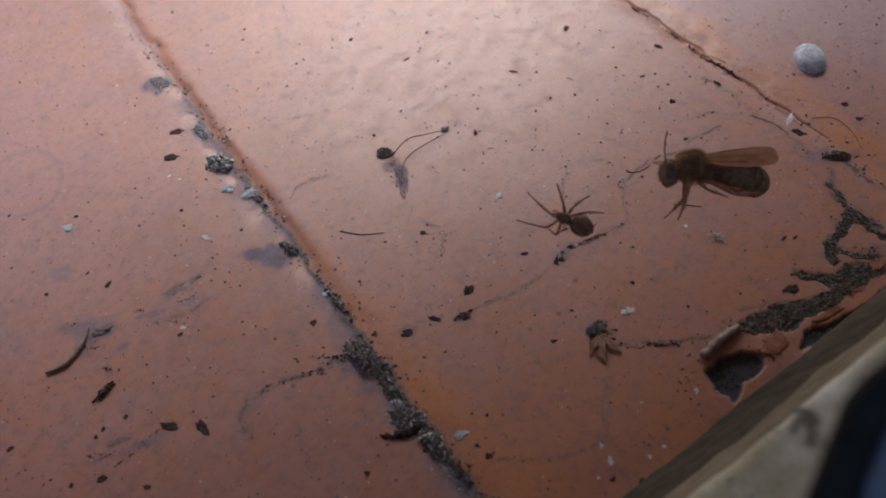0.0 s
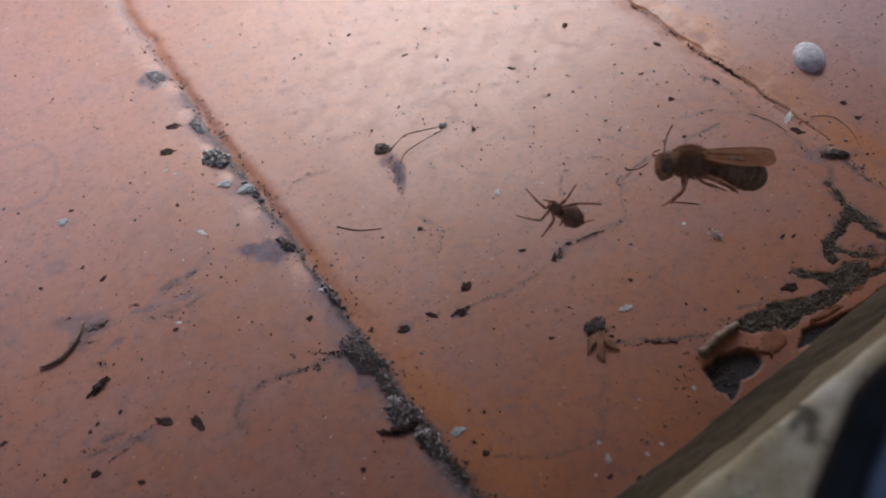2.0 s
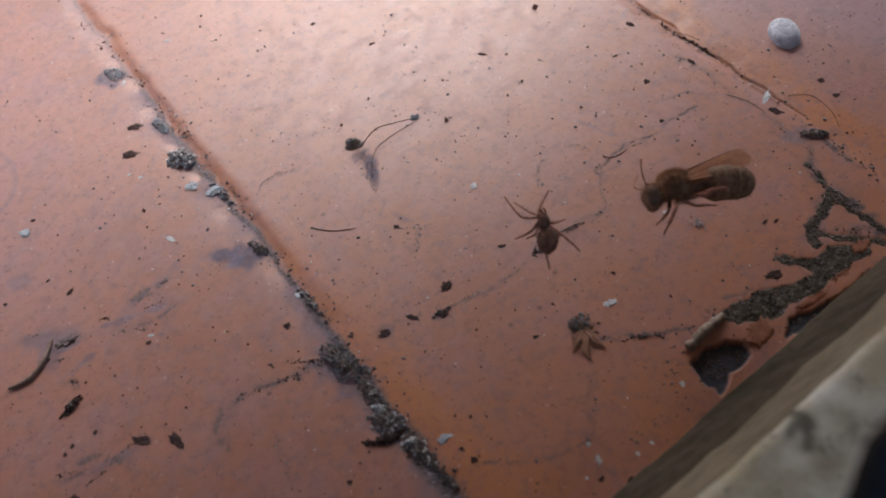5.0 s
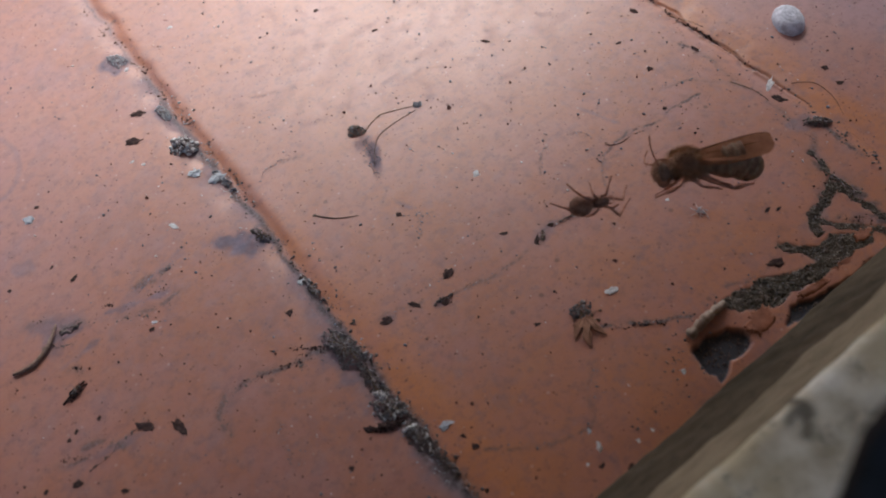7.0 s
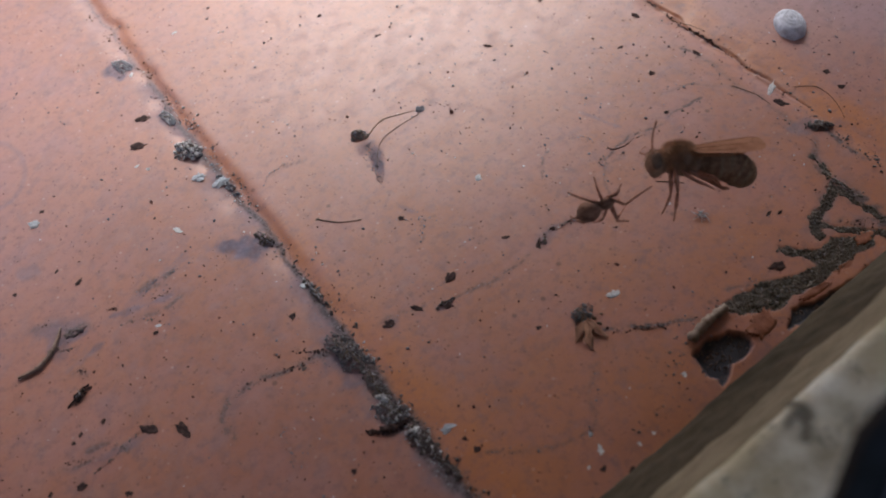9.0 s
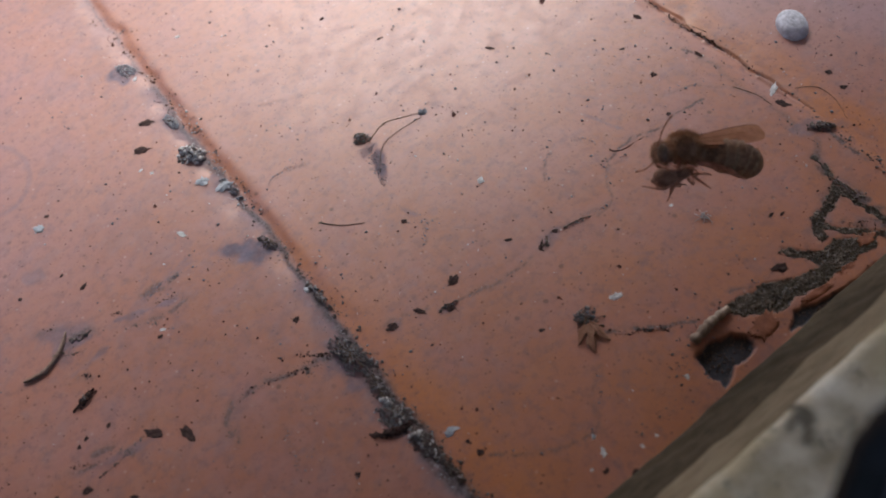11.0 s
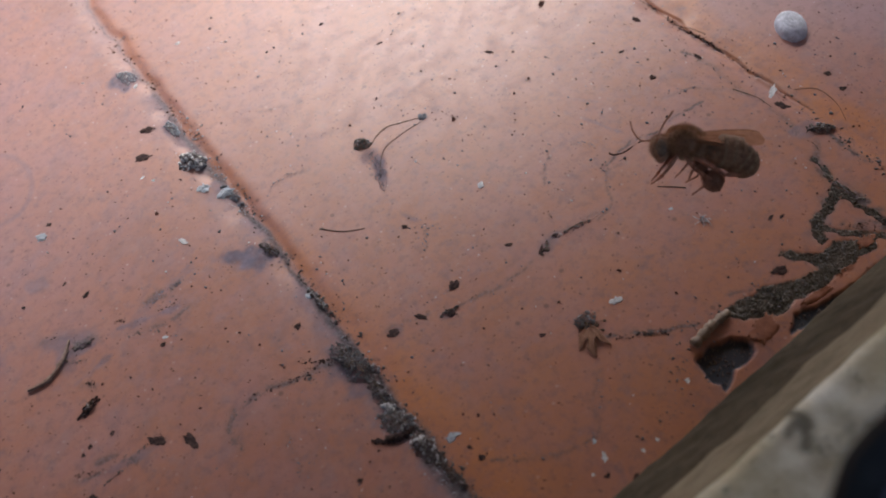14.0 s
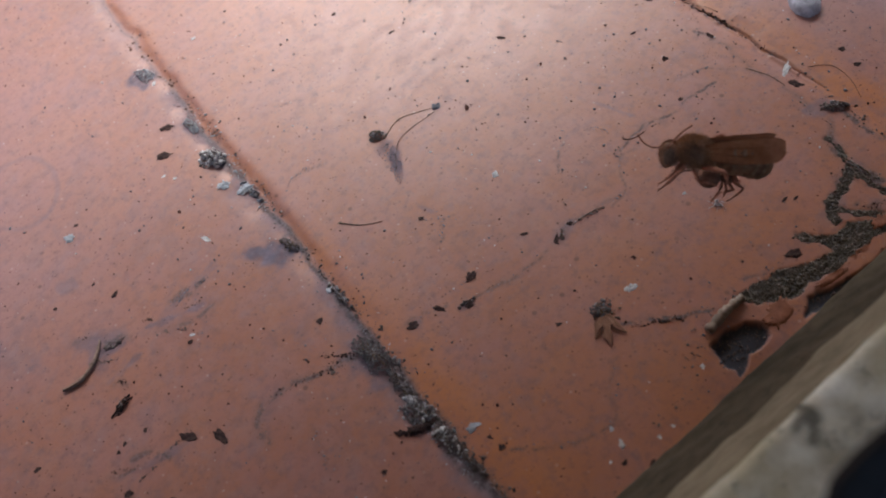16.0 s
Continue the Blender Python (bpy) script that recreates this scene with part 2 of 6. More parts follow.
def ramp(nt, source, stops):
    r = nt.nodes.new("ShaderNodeValToRGB")
    while len(r.color_ramp.elements) < len(stops):
        r.color_ramp.elements.new(0.5)
    for e, (at, v) in zip(r.color_ramp.elements, stops):
        e.position, e.color = at, ((v, v, v, 1) if isinstance(v, float) else (*v, 1))
    nt.links.new(source, r.inputs[0])
    return r.outputs[0]


def mixed(nt, factor, a, b, mode="MIX"):
    m = nt.nodes.new("ShaderNodeMix")
    m.data_type, m.blend_type = "RGBA", mode
    for socket, v in ((m.inputs[0], factor), (m.inputs[6], a), (m.inputs[7], b)):
        if isinstance(v, (int, float)):
            socket.default_value = v
        elif isinstance(v, tuple):
            socket.default_value = (*v, 1)
        else:
            nt.links.new(v, socket)
    return m.outputs[2]


def bumped(nt, bsdf, source, strength, distance):
    b = nt.nodes.new("ShaderNodeBump")
    b.inputs["Strength"].default_value, b.inputs["Distance"].default_value = strength, distance
    nt.links.new(source, b.inputs["Height"])
    nt.links.new(b.outputs[0], bsdf.inputs["Normal"])


def matter(name, dark, light, scale=900.0, rough=0.7, bump=0.6, distance=0.0002, spec=0.3, island=False):
    """A mottled surface of two colours."""
    mat, nt, bsdf = nodes_of(name)
    co = nt.nodes.new("ShaderNodeTexCoord").outputs["Object"]
    n = tex_noise(nt, scale, 5.0, 0.65, co)
    colour = ramp(nt, n, ((0.35, dark), (0.68, light)))
    if island:
        geo = nt.nodes.new("ShaderNodeNewGeometry")
        colour = mixed(nt, ramp(nt, geo.outputs["Random Per Island"], ((0.0, 0.0), (1.0, 0.8))), colour, light)
    nt.links.new(colour, bsdf.inputs["Base Color"])
    bsdf.inputs["Roughness"].default_value = rough
    bsdf.inputs["Specular IOR Level"].default_value = spec
    bumped(nt, bsdf, n, bump, distance)
    return mat


def paint_material():
    mat, nt, bsdf = nodes_of("terracotta_paint")
    co = nt.nodes.new("ShaderNodeTexCoord").outputs["Object"]

    def attr(name):
        a = nt.nodes.new("ShaderNodeAttribute")
        a.attribute_name = name
        return a.outputs["Fac"]
    broad, fine, grain = tex_noise(nt, 45.0, 4.0, 0.6, co), tex_noise(nt, 420.0, 6.0, 0.7, co), tex_noise(nt, 2600.0, 3.0, 0.6, co)
    colour = mixed(nt, ramp(nt, broad, ((0.35, 0.0), (0.7, 1.0))), (0.415, 0.172, 0.102), (0.475, 0.216, 0.146))
    colour = mixed(nt, ramp(nt, fine, ((0.45, 0.0), (0.75, 0.35))), colour, (0.47, 0.29, 0.235))
    colour = mixed(nt, attr("fresh"), colour, (0.53, 0.205, 0.082))
    # lens shading towards the edges, put into the colour of the outer tiles
    colour = mixed(nt, attr("mauve"), colour, (0.40, 0.235, 0.235))
    # dust film with a mauve cast, thin and uneven
    colour = mixed(nt, ramp(nt, tex_noise(nt, 110.0, 6.0, 0.7, co), ((0.42, 0.0), (0.8, 0.5))), colour, (0.385, 0.225, 0.255))
    # fly specks and pin stains
    v = nt.nodes.new("ShaderNodeTexVoronoi")
    v.inputs["Scale"].default_value = 330.0
    v.inputs["Randomness"].default_value = 1.0
    nt.links.new(co, v.inputs["Vector"])
    spots = ramp(nt, v.outputs["Distance"], ((0.07, 1.0), (0.13, 0.0)))
    rare = ramp(nt, v.outputs["Color"], ((0.60, 0.0), (0.72, 0.55)))
    spot = nt.nodes.new("ShaderNodeMath")
    spot.operation = "MULTIPLY"
    nt.links.new(spots, spot.inputs[0])
    nt.links.new(rare, spot.inputs[1])
    colour = mixed(nt, spot.outputs[0], colour, (0.10, 0.055, 0.05))
    v2 = nt.nodes.new("ShaderNodeTexVoronoi")
    v2.inputs["Scale"].default_value = 1050.0
    nt.links.new(co, v2.inputs["Vector"])
    pin = nt.nodes.new("ShaderNodeMath")
    pin.operation = "MULTIPLY"
    nt.links.new(ramp(nt, v2.outputs["Distance"], ((0.10, 1.0), (0.22, 0.0))), pin.inputs[0])
    nt.links.new(ramp(nt, v2.outputs["Color"], ((0.52, 0.0), (0.70, 0.6))), pin.inputs[1])
    colour = mixed(nt, pin.outputs[0], colour, (0.15, 0.075, 0.065))
    colour = mixed(nt, ramp(nt, tex_noise(nt, 800.0, 5.0, 0.7, co), ((0.50, 0.0), (0.76, 0.54))), colour, (0.20, 0.105, 0.10))
    colour = mixed(nt, ramp(nt, tex_noise(nt, 200.0, 6.0, 0.72, co), ((0.53, 0.0), (0.78, 0.50))), colour, (0.24, 0.15, 0.16))
    v3 = nt.nodes.new("ShaderNodeTexVoronoi")
    v3.inputs["Scale"].default_value = 760.0
    nt.links.new(co, v3.inputs["Vector"])
    pale = nt.nodes.new("ShaderNodeMath")
    pale.operation = "MULTIPLY"
    nt.links.new(ramp(nt, v3.outputs["Distance"], ((0.07, 1.0), (0.17, 0.0))), pale.inputs[0])
    nt.links.new(ramp(nt, v3.outputs["Color"], ((0.60, 0.0), (0.85, 0.45))), pale.inputs[1])
    colour = mixed(nt, pale.outputs[0], colour, (0.62, 0.47, 0.43))
    colour = mixed(nt, ramp(nt, tex_noise(nt, 1500.0, 4.0, 0.75, co), ((0.45, 0.0), (0.75, 0.26))), colour, (0.27, 0.15, 0.14))
    colour = mixed(nt, attr("stain"), colour, mixed(nt, ramp(nt, fine, ((0.3, 0.0), (0.7, 1.0))), (0.085, 0.085, 0.125), (0.24, 0.225, 0.29)))
    colour = mixed(nt, attr("bare"), colour, mixed(nt, ramp(nt, fine, ((0.35, 0.0), (0.65, 1.0))), (0.045, 0.042, 0.034), (0.29, 0.26, 0.215)))
    colour = mixed(nt, attr("crack"), colour, mixed(nt, ramp(nt, grain, ((0.35, 0.0), (0.7, 1.0))), (0.03, 0.026, 0.03), (0.21, 0.19, 0.20)))
    colour = mixed(nt, attr("hole"), colour, mixed(nt, fine, (0.03, 0.033, 0.045), (0.08, 0.085, 0.11)))
    nt.links.new(colour, bsdf.inputs["Base Color"])
    dull = mixed(nt, ramp(nt, fine, ((0.3, 0.0), (0.75, 1.0))), (0.36, 0.36, 0.36), (0.50, 0.50, 0.50))
    grime = nt.nodes.new("ShaderNodeMath")
    grime.operation = "MAXIMUM"
    nt.links.new(attr("crack"), grime.inputs[0])
    nt.links.new(attr("bare"), grime.inputs[1])
    dusty = nt.nodes.new("ShaderNodeMath")
    dusty.operation = "MAXIMUM"
    nt.links.new(grime.outputs[0], dusty.inputs[0])
    nt.links.new(attr("stain"), dusty.inputs[1])
    nt.links.new(mixed(nt, dusty.outputs[0], dull, (0.85, 0.85, 0.85)), bsdf.inputs["Roughness"])
    bsdf.inputs["Specular IOR Level"].default_value = 0.42
    bumped(nt, bsdf, mixed(nt, 0.6, fine, grain), 0.13, 0.0001)
    return mat


def wood_material():
    mat, nt, bsdf = nodes_of("weathered_window_paint")
    co = nt.nodes.new("ShaderNodeTexCoord").outputs["Object"]
    a = nt.nodes.new("ShaderNodeAttribute")
    a.attribute_name = "weathered"
    fine, blotch = tex_noise(nt, 300.0, 6.0, 0.7, co), tex_noise(nt, 90.0, 5.0, 0.65, co)
    cream = mixed(nt, ramp(nt, blotch, ((0.40, 0.0), (0.62, 1.0))), (0.54, 0.48, 0.33), (0.90, 0.88, 0.77))
    cream = mixed(nt, ramp(nt, tex_noise(nt, 430.0, 5.0, 0.7, co), ((0.56, 0.0), (0.70, 0.6))), cream, (0.09, 0.085, 0.06))
    brown = mixed(nt, ramp(nt, fine, ((0.3, 0.0), (0.7, 1.0))), (0.042, 0.032, 0.018), (0.085, 0.066, 0.040))
    mould = nt.nodes.new("ShaderNodeAttribute")
    mould.attribute_name = "mould"
    brown = mixed(nt, ramp(nt, blotch, ((0.45, 0.0), (0.65, 0.6))), brown, (0.115, 0.090, 0.056))
    brown = mixed(nt, ramp(nt, tex_noise(nt, 700.0, 5.0, 0.7, co), ((0.52, 0.0), (0.68, 0.6))), brown, (0.022, 0.018, 0.012))
    tan = mixed(nt, ramp(nt, fine, ((0.3, 0.0), (0.7, 1.0))), (0.15, 0.120, 0.075), (0.29, 0.240, 0.160))
    colour = mixed(nt, ramp(nt, a.outputs["Fac"], ((0.1, 0.0), (0.4, 1.0))), cream, tan)
    colour = mixed(nt, ramp(nt, a.outputs["Fac"], ((0.6, 0.0), (0.9, 1.0))), colour, brown)
    nt.links.new(mixed(nt, mould.outputs["Fac"], colour, (0.035, 0.034, 0.030)), bsdf.inputs["Base Color"])
    bsdf.inputs["Roughness"].default_value = 0.75
    bsdf.inputs["Specular IOR Level"].default_value = 0.18
    bumped(nt, bsdf, fine, 0.5, 0.0003)
    return mat


PAINT, WOOD = paint_material(), wood_material()
SOIL = matter("dark_soil", (0.040, 0.031, 0.028), (0.23, 0.19, 0.175), 1900.0, 0.9, island=True)
FRASS = matter("grey_granules", (0.035, 0.03, 0.03), (0.30, 0.28, 0.28), 900.0, 0.85, island=True)
MORTAR = matter("crumbled_mortar", (0.036, 0.030, 0.026), (0.288, 0.248, 0.204), 500.0, 0.9, island=True)
BLACK = matter("black_crumb", (0.030, 0.019, 0.018), (0.12, 0.075, 0.066), 1900.0, 0.9, spec=0.12)
RUST = matter("dark_red_crumb", (0.045, 0.016, 0.012), (0.12, 0.048, 0.035), 1500.0, 0.8, spec=0.15)
WHITE = matter("pale_crumb", (0.50, 0.49, 0.49), (0.86, 0.85, 0.84), 1200.0, 0.8)
GREY = matter("grey_dust_wad", (0.08, 0.08, 0.09), (0.30, 0.30, 0.33), 1100.0, 0.9)
PALE = matter("grey_grain", (0.22, 0.21, 0.22), (0.50, 0.48, 0.48), 1100.0, 0.9)
DUST = matter("blue_grey_dust", (0.24, 0.27, 0.31), (0.56, 0.60, 0.64), 1100.0, 0.9, island=True)
STRAW = matter("dry_plant", (0.09, 0.055, 0.03), (0.26, 0.18, 0.10), 900.0, 0.75)
HUSK = matter("brown_husk", (0.065, 0.040, 0.028), (0.22, 0.15, 0.105), 900.0, 0.6)
TAN = matter("dry_tan_roll", (0.20, 0.14, 0.10), (0.46, 0.36, 0.28), 600.0, 0.7)
SHELL = matter("grey_shell", (0.46, 0.47, 0.52), (0.82, 0.83, 0.90), 1000.0, 0.7)
CHIP = matter("peeled_paint", (0.25, 0.095, 0.050), (0.43, 0.165, 0.085), 700.0, 0.6)
GASKET = matter("black_plastic", (0.10, 0.115, 0.165), (0.15, 0.17, 0.25), 300.0, 0.45, 0.2, spec=0.5)
RUBBER = matter("black_rubber", (0.012, 0.012, 0.012), (0.026, 0.026, 0.028), 400.0, 0.75, 0.3, spec=0.2)
PLASTER = matter("plain_render", (0.16, 0.15, 0.14), (0.24, 0.23, 0.21), 20.0, 0.9)
# warm cream lets the added overhead panel bounce warm light onto the tiles
WARM_PANEL = matter("warm_bounce_panel", (0.46, 0.37, 0.25), (0.58, 0.48, 0.34), 20.0, 0.6)
EARTH = matter("garden_soil", (0.06, 0.05, 0.04), (0.14, 0.13, 0.09), 3.0, 0.95)


# ---- building helpers ----
def mesh_object(name, bm, mat, smooth=True):
    data = bpy.data.meshes.new(name)
    bm.to_mesh(data)
    bm.free()
    for p in data.polygons:
        p.use_smooth = smooth
    data.materials.append(mat)
    return new(name, data)


def part(name, bm, mat, parent, label="", smooth=True):
    ob = mesh_object(name, bm, mat, smooth)
    ob.parent = parent
    return tagged(ob, label)


def add_ball(bm, at, radii, seg=12, rings=8, rough=0.0, seed=0.0, turn=None):
    made = bmesh.ops.create_uvsphere(bm, u_segments=seg, v_segments=rings, radius=1.0)["verts"]
    for v in made:
        k = 1 + rough * noise.noise(v.co * 1.9 + Vector((seed, seed * 1.7, 3.1)))
        v.co = Vector([c * r * k for c, r in zip(v.co, radii)])
        if turn is not None:
            v.co = turn @ v.co
        v.co += Vector(at)
    return made


def add_tube(bm, points, radii, sides=7):
    rings, last = [], None
    pts = [Vector(p) for p in points]
    for i, p in enumerate(pts):
        way = (pts[min(i + 1, len(pts) - 1)] - pts[max(i - 1, 0)]).normalized()
        side = way.cross(Vector((0.31, 0.22, 0.93)))
        side = (side if side.length > 1e-4 else way.cross(Vector((1, 0, 0)))).normalized()
        if last and side.dot(last) < 0:
            side = -side
        last, up = side, way.cross(side)
        r = radii[i] if isinstance(radii, (list, tuple)) else radii
        rings.append([bm.verts.new(p + r * (math.cos(a) * side + math.sin(a) * up)) for a in (2 * math.pi * k / sides for k in range(sides))])
    for a, b in zip(rings, rings[1:]):
        for k in range(sides):
            bm.faces.new((a[k], a[(k + 1) % sides], b[(k + 1) % sides], b[k]))
    bm.faces.new(list(reversed(rings[0])))
    bm.faces.new(rings[-1])


def curve_points(points, steps=5):
    """Points on a smooth line through those given."""
    p = [Vector(q) for q in points]
    out = []
    for i in range(len(p) - 1):
        a, b, c, d = p[max(i - 1, 0)], p[i], p[i + 1], p[min(i + 2, len(p) - 1)]
        for k in range(steps):
            t = k / steps
            out.append(0.5 * ((2 * b) + (c - a) * t + (2 * a - 5 * b + 4 * c - d) * t * t + (3 * b - a - 3 * c + d) * t ** 3))
    return out + [p[-1]]


MM = 0.001
counter = [0]
BALL = bmesh.new()
bmesh.ops.create_icosphere(BALL, subdivisions=1, radius=1.0)
BALL_CO = np.array([v.co[:] for v in BALL.verts])
BALL_FACES = np.array([[v.index for v in f.verts] for f in BALL.faces])


def grains(name, places, sizes, mat, seed, rough=0.35, flat=(0.5, 1.0)):
    """Many small rough bodies as one mesh; millimetres."""
    rng = np.random.RandomState(seed)
    n, m = len(places), len(BALL_CO)
    co = BALL_CO[None] * (1 + rough * (rng.rand(n, m, 1) - 0.5) * 2)
    co = co * np.stack([np.ones(n), rng.uniform(0.35, 1.0, n), rng.uniform(*flat, n)], 1)[:, None, :] * np.asarray(sizes)[:, None, None] * 0.5
    a, b = rng.uniform(0, 6.283, n), rng.uniform(-0.6, 0.6, n)
    ca, sa, cb, sb = np.cos(a)[:, None], np.sin(a)[:, None], np.cos(b)[:, None], np.sin(b)[:, None]
    x, y, z = co[..., 0], co[..., 1], co[..., 2]
    x, z = cb * x + sb * z, cb * z - sb * x
    x, y = ca * x - sa * y, sa * x + ca * y
    co = (np.stack([x, y, z], -1) + np.asarray(places)[:, None, :]) * MM
    faces = (BALL_FACES[None] + (np.arange(n) * m)[:, None, None]).reshape(-1, 3)
    data = bpy.data.meshes.new(name)
    data.vertices.add(n * m)
    data.vertices.foreach_set("co", co.astype(np.float32).ravel())
    data.loops.add(faces.size)
    data.loops.foreach_set("vertex_index", faces.astype(np.int32).ravel())
    data.polygons.add(len(faces))
    data.polygons.foreach_set("loop_start", np.arange(0, faces.size, 3, dtype=np.int32))
    data.update(calc_edges=True)
    data.materials.append(mat)
    return new(name, data)


def speck(name, x, y, long, wide, turn, mat, label, category="crumb", flat=0.45, group=""):
    """A small ragged bit on the tiles; millimetres."""
    counter[0] += 1
    seed = counter[0] * 1.37
    if name in ("dark_flake", "soil_crumb", "dark_crumb", "pale_crumb", "grey_wad"):
        long, wide = 0.78 * long, 0.78 * wide
    bm = bmesh.new()
    bmesh.ops.create_icosphere(bm, subdivisions=3 if long > 1.0 else 2, radius=1.0)
    for v in bm.verts:
        p = v.co.copy()
        k = 1 + 0.9 * noise.noise(p * 1.5 + Vector((seed, seed * 1.7, 3.1))) + 0.95 * noise.noise(p * 4.4 + Vector((seed, 8.0, seed)))
        bump = 1 + 0.9 * noise.noise(Vector((p.x * 3, p.y * 3, seed)))
        v.co = Vector((p.x * k * long / 2, p.y * k * wide / 2, p.z * bump * flat * 0.24 * wide)) * MM
    low = min(v.co.z for v in bm.verts)
    ob = mesh_object(name, bm, mat, False)
    ob.matrix_basis = pose(x * MM, y * MM, ground_at(x, y) * MM - low * 0.45, 0, 0, turn)
    return tagged(ob, label, category, group)


def strand(name, points, thick, mat, label, category="plant debris", lift=0.0, taper=0.5, parent=None, swell=0.0):
    """A thin stalk lying along points on the tiles; millimetres."""
    pts = curve_points([(x, y, 0) for x, y in points])
    n = len(pts)
    x0, y0 = points[0]
    z0 = ground_at(x0, y0)
    bm = bmesh.new()
    add_tube(bm, [((p.x - x0) * MM, (p.y - y0) * MM, (ground_at(p.x, p.y) - z0 + thick * 0.8 + lift * math.sin(math.pi * i / (n - 1))) * MM) for i, p in enumerate(pts)],
             [thick * MM * (1 - (1 - taper) * i / (n - 1)) * (1 - swell + swell * math.sin(math.pi * (0.06 + 0.88 * i / (n - 1)))) * (1 + 0.5 * noise.noise(Vector((p.x * 2.3, p.y * 2.3, thick * 9)))) for i, p in enumerate(pts)])
    if parent is not None:
        ob = part(name, bm, mat, parent, label)
        ob.matrix_basis = parent.matrix_basis.inverted() @ pose(x0 * MM, y0 * MM, z0 * MM)
        return ob
    ob = mesh_object(name, bm, mat)
    ob.matrix_basis = pose(x0 * MM, y0 * MM, z0 * MM)
    return tagged(ob, label, category)


def clump(name, x, y, long, wide, turn, count, grain, mat, label, tall=0.5, seed=1, strands=4, pale=0.2):
    """A heap of granules with a few fibres; millimetres."""
    rng = np.random.RandomState(seed)
    base = new(name)
    z = ground_at(x, y)
    base.matrix_basis = pose(x * MM, y * MM, z * MM, 0, 0, turn)
    a, r = rng.uniform(0, 6.283, count), np.sqrt(rng.rand(count))
    r = r * (0.6 + 0.8 * value_noise(3 + 2.1 * np.cos(a) + seed, 3 + 2.1 * np.sin(a)))
    px, py = r * np.cos(a) * long / 2, r * np.sin(a) * wide / 2
    c, s = math.cos(radians(turn)), math.sin(radians(turn))
    size = grain * (0.3 + 2.1 * rng.rand(count) ** 4)
    pz = height(x + px * c - py * s, y + px * s + py * c) - z + size * 0.2 + tall * np.clip(1 - r * r, 0, 1) * rng.rand(count)
    places = np.stack([px, py, pz], 1)
    light = rng.rand(count) < pale
    for piece, pick, stuff, tag in (("mound", ~light, mat, ""), ("pale_grain", light, WHITE if pale > 0.25 else PALE, "pale grey grains")):
        if pick.any():
            ob = grains(piece, places[pick], size[pick], stuff, seed)
            ob.parent = base
            tagged(ob, tag, kind="stuff")
    for k in range(strands):
        d, span = rng.uniform(0, 6.28), rng.uniform(0.4, 0.75) * long
        pts = [(math.cos(d) * span * (q - 0.5) * MM + rng.uniform(-1, 1) * grain * MM, math.sin(d) * wide * 0.6 * (q - 0.5) * MM + rng.uniform(-1, 1) * grain * MM, (tall * 0.7 + rng.uniform(0, 0.5) * grain) * MM) for q in (0, 0.33, 0.66, 1)]
        bm = bmesh.new()
        add_tube(bm, curve_points(pts, 4), 0.05 * MM, 5)
        part("fibre", bm, (PALE, HUSK, STRAW)[k % 3], base)
    return tagged(base, label, "debris")


# ---- the sill: clay tiles under terracotta paint ----
sill = tagged(new("sill"), "outer window sill of clay tiles painted terracotta, dusty and cracked", "window sill", kind="structure")
sill.empty_display_size = 0.02


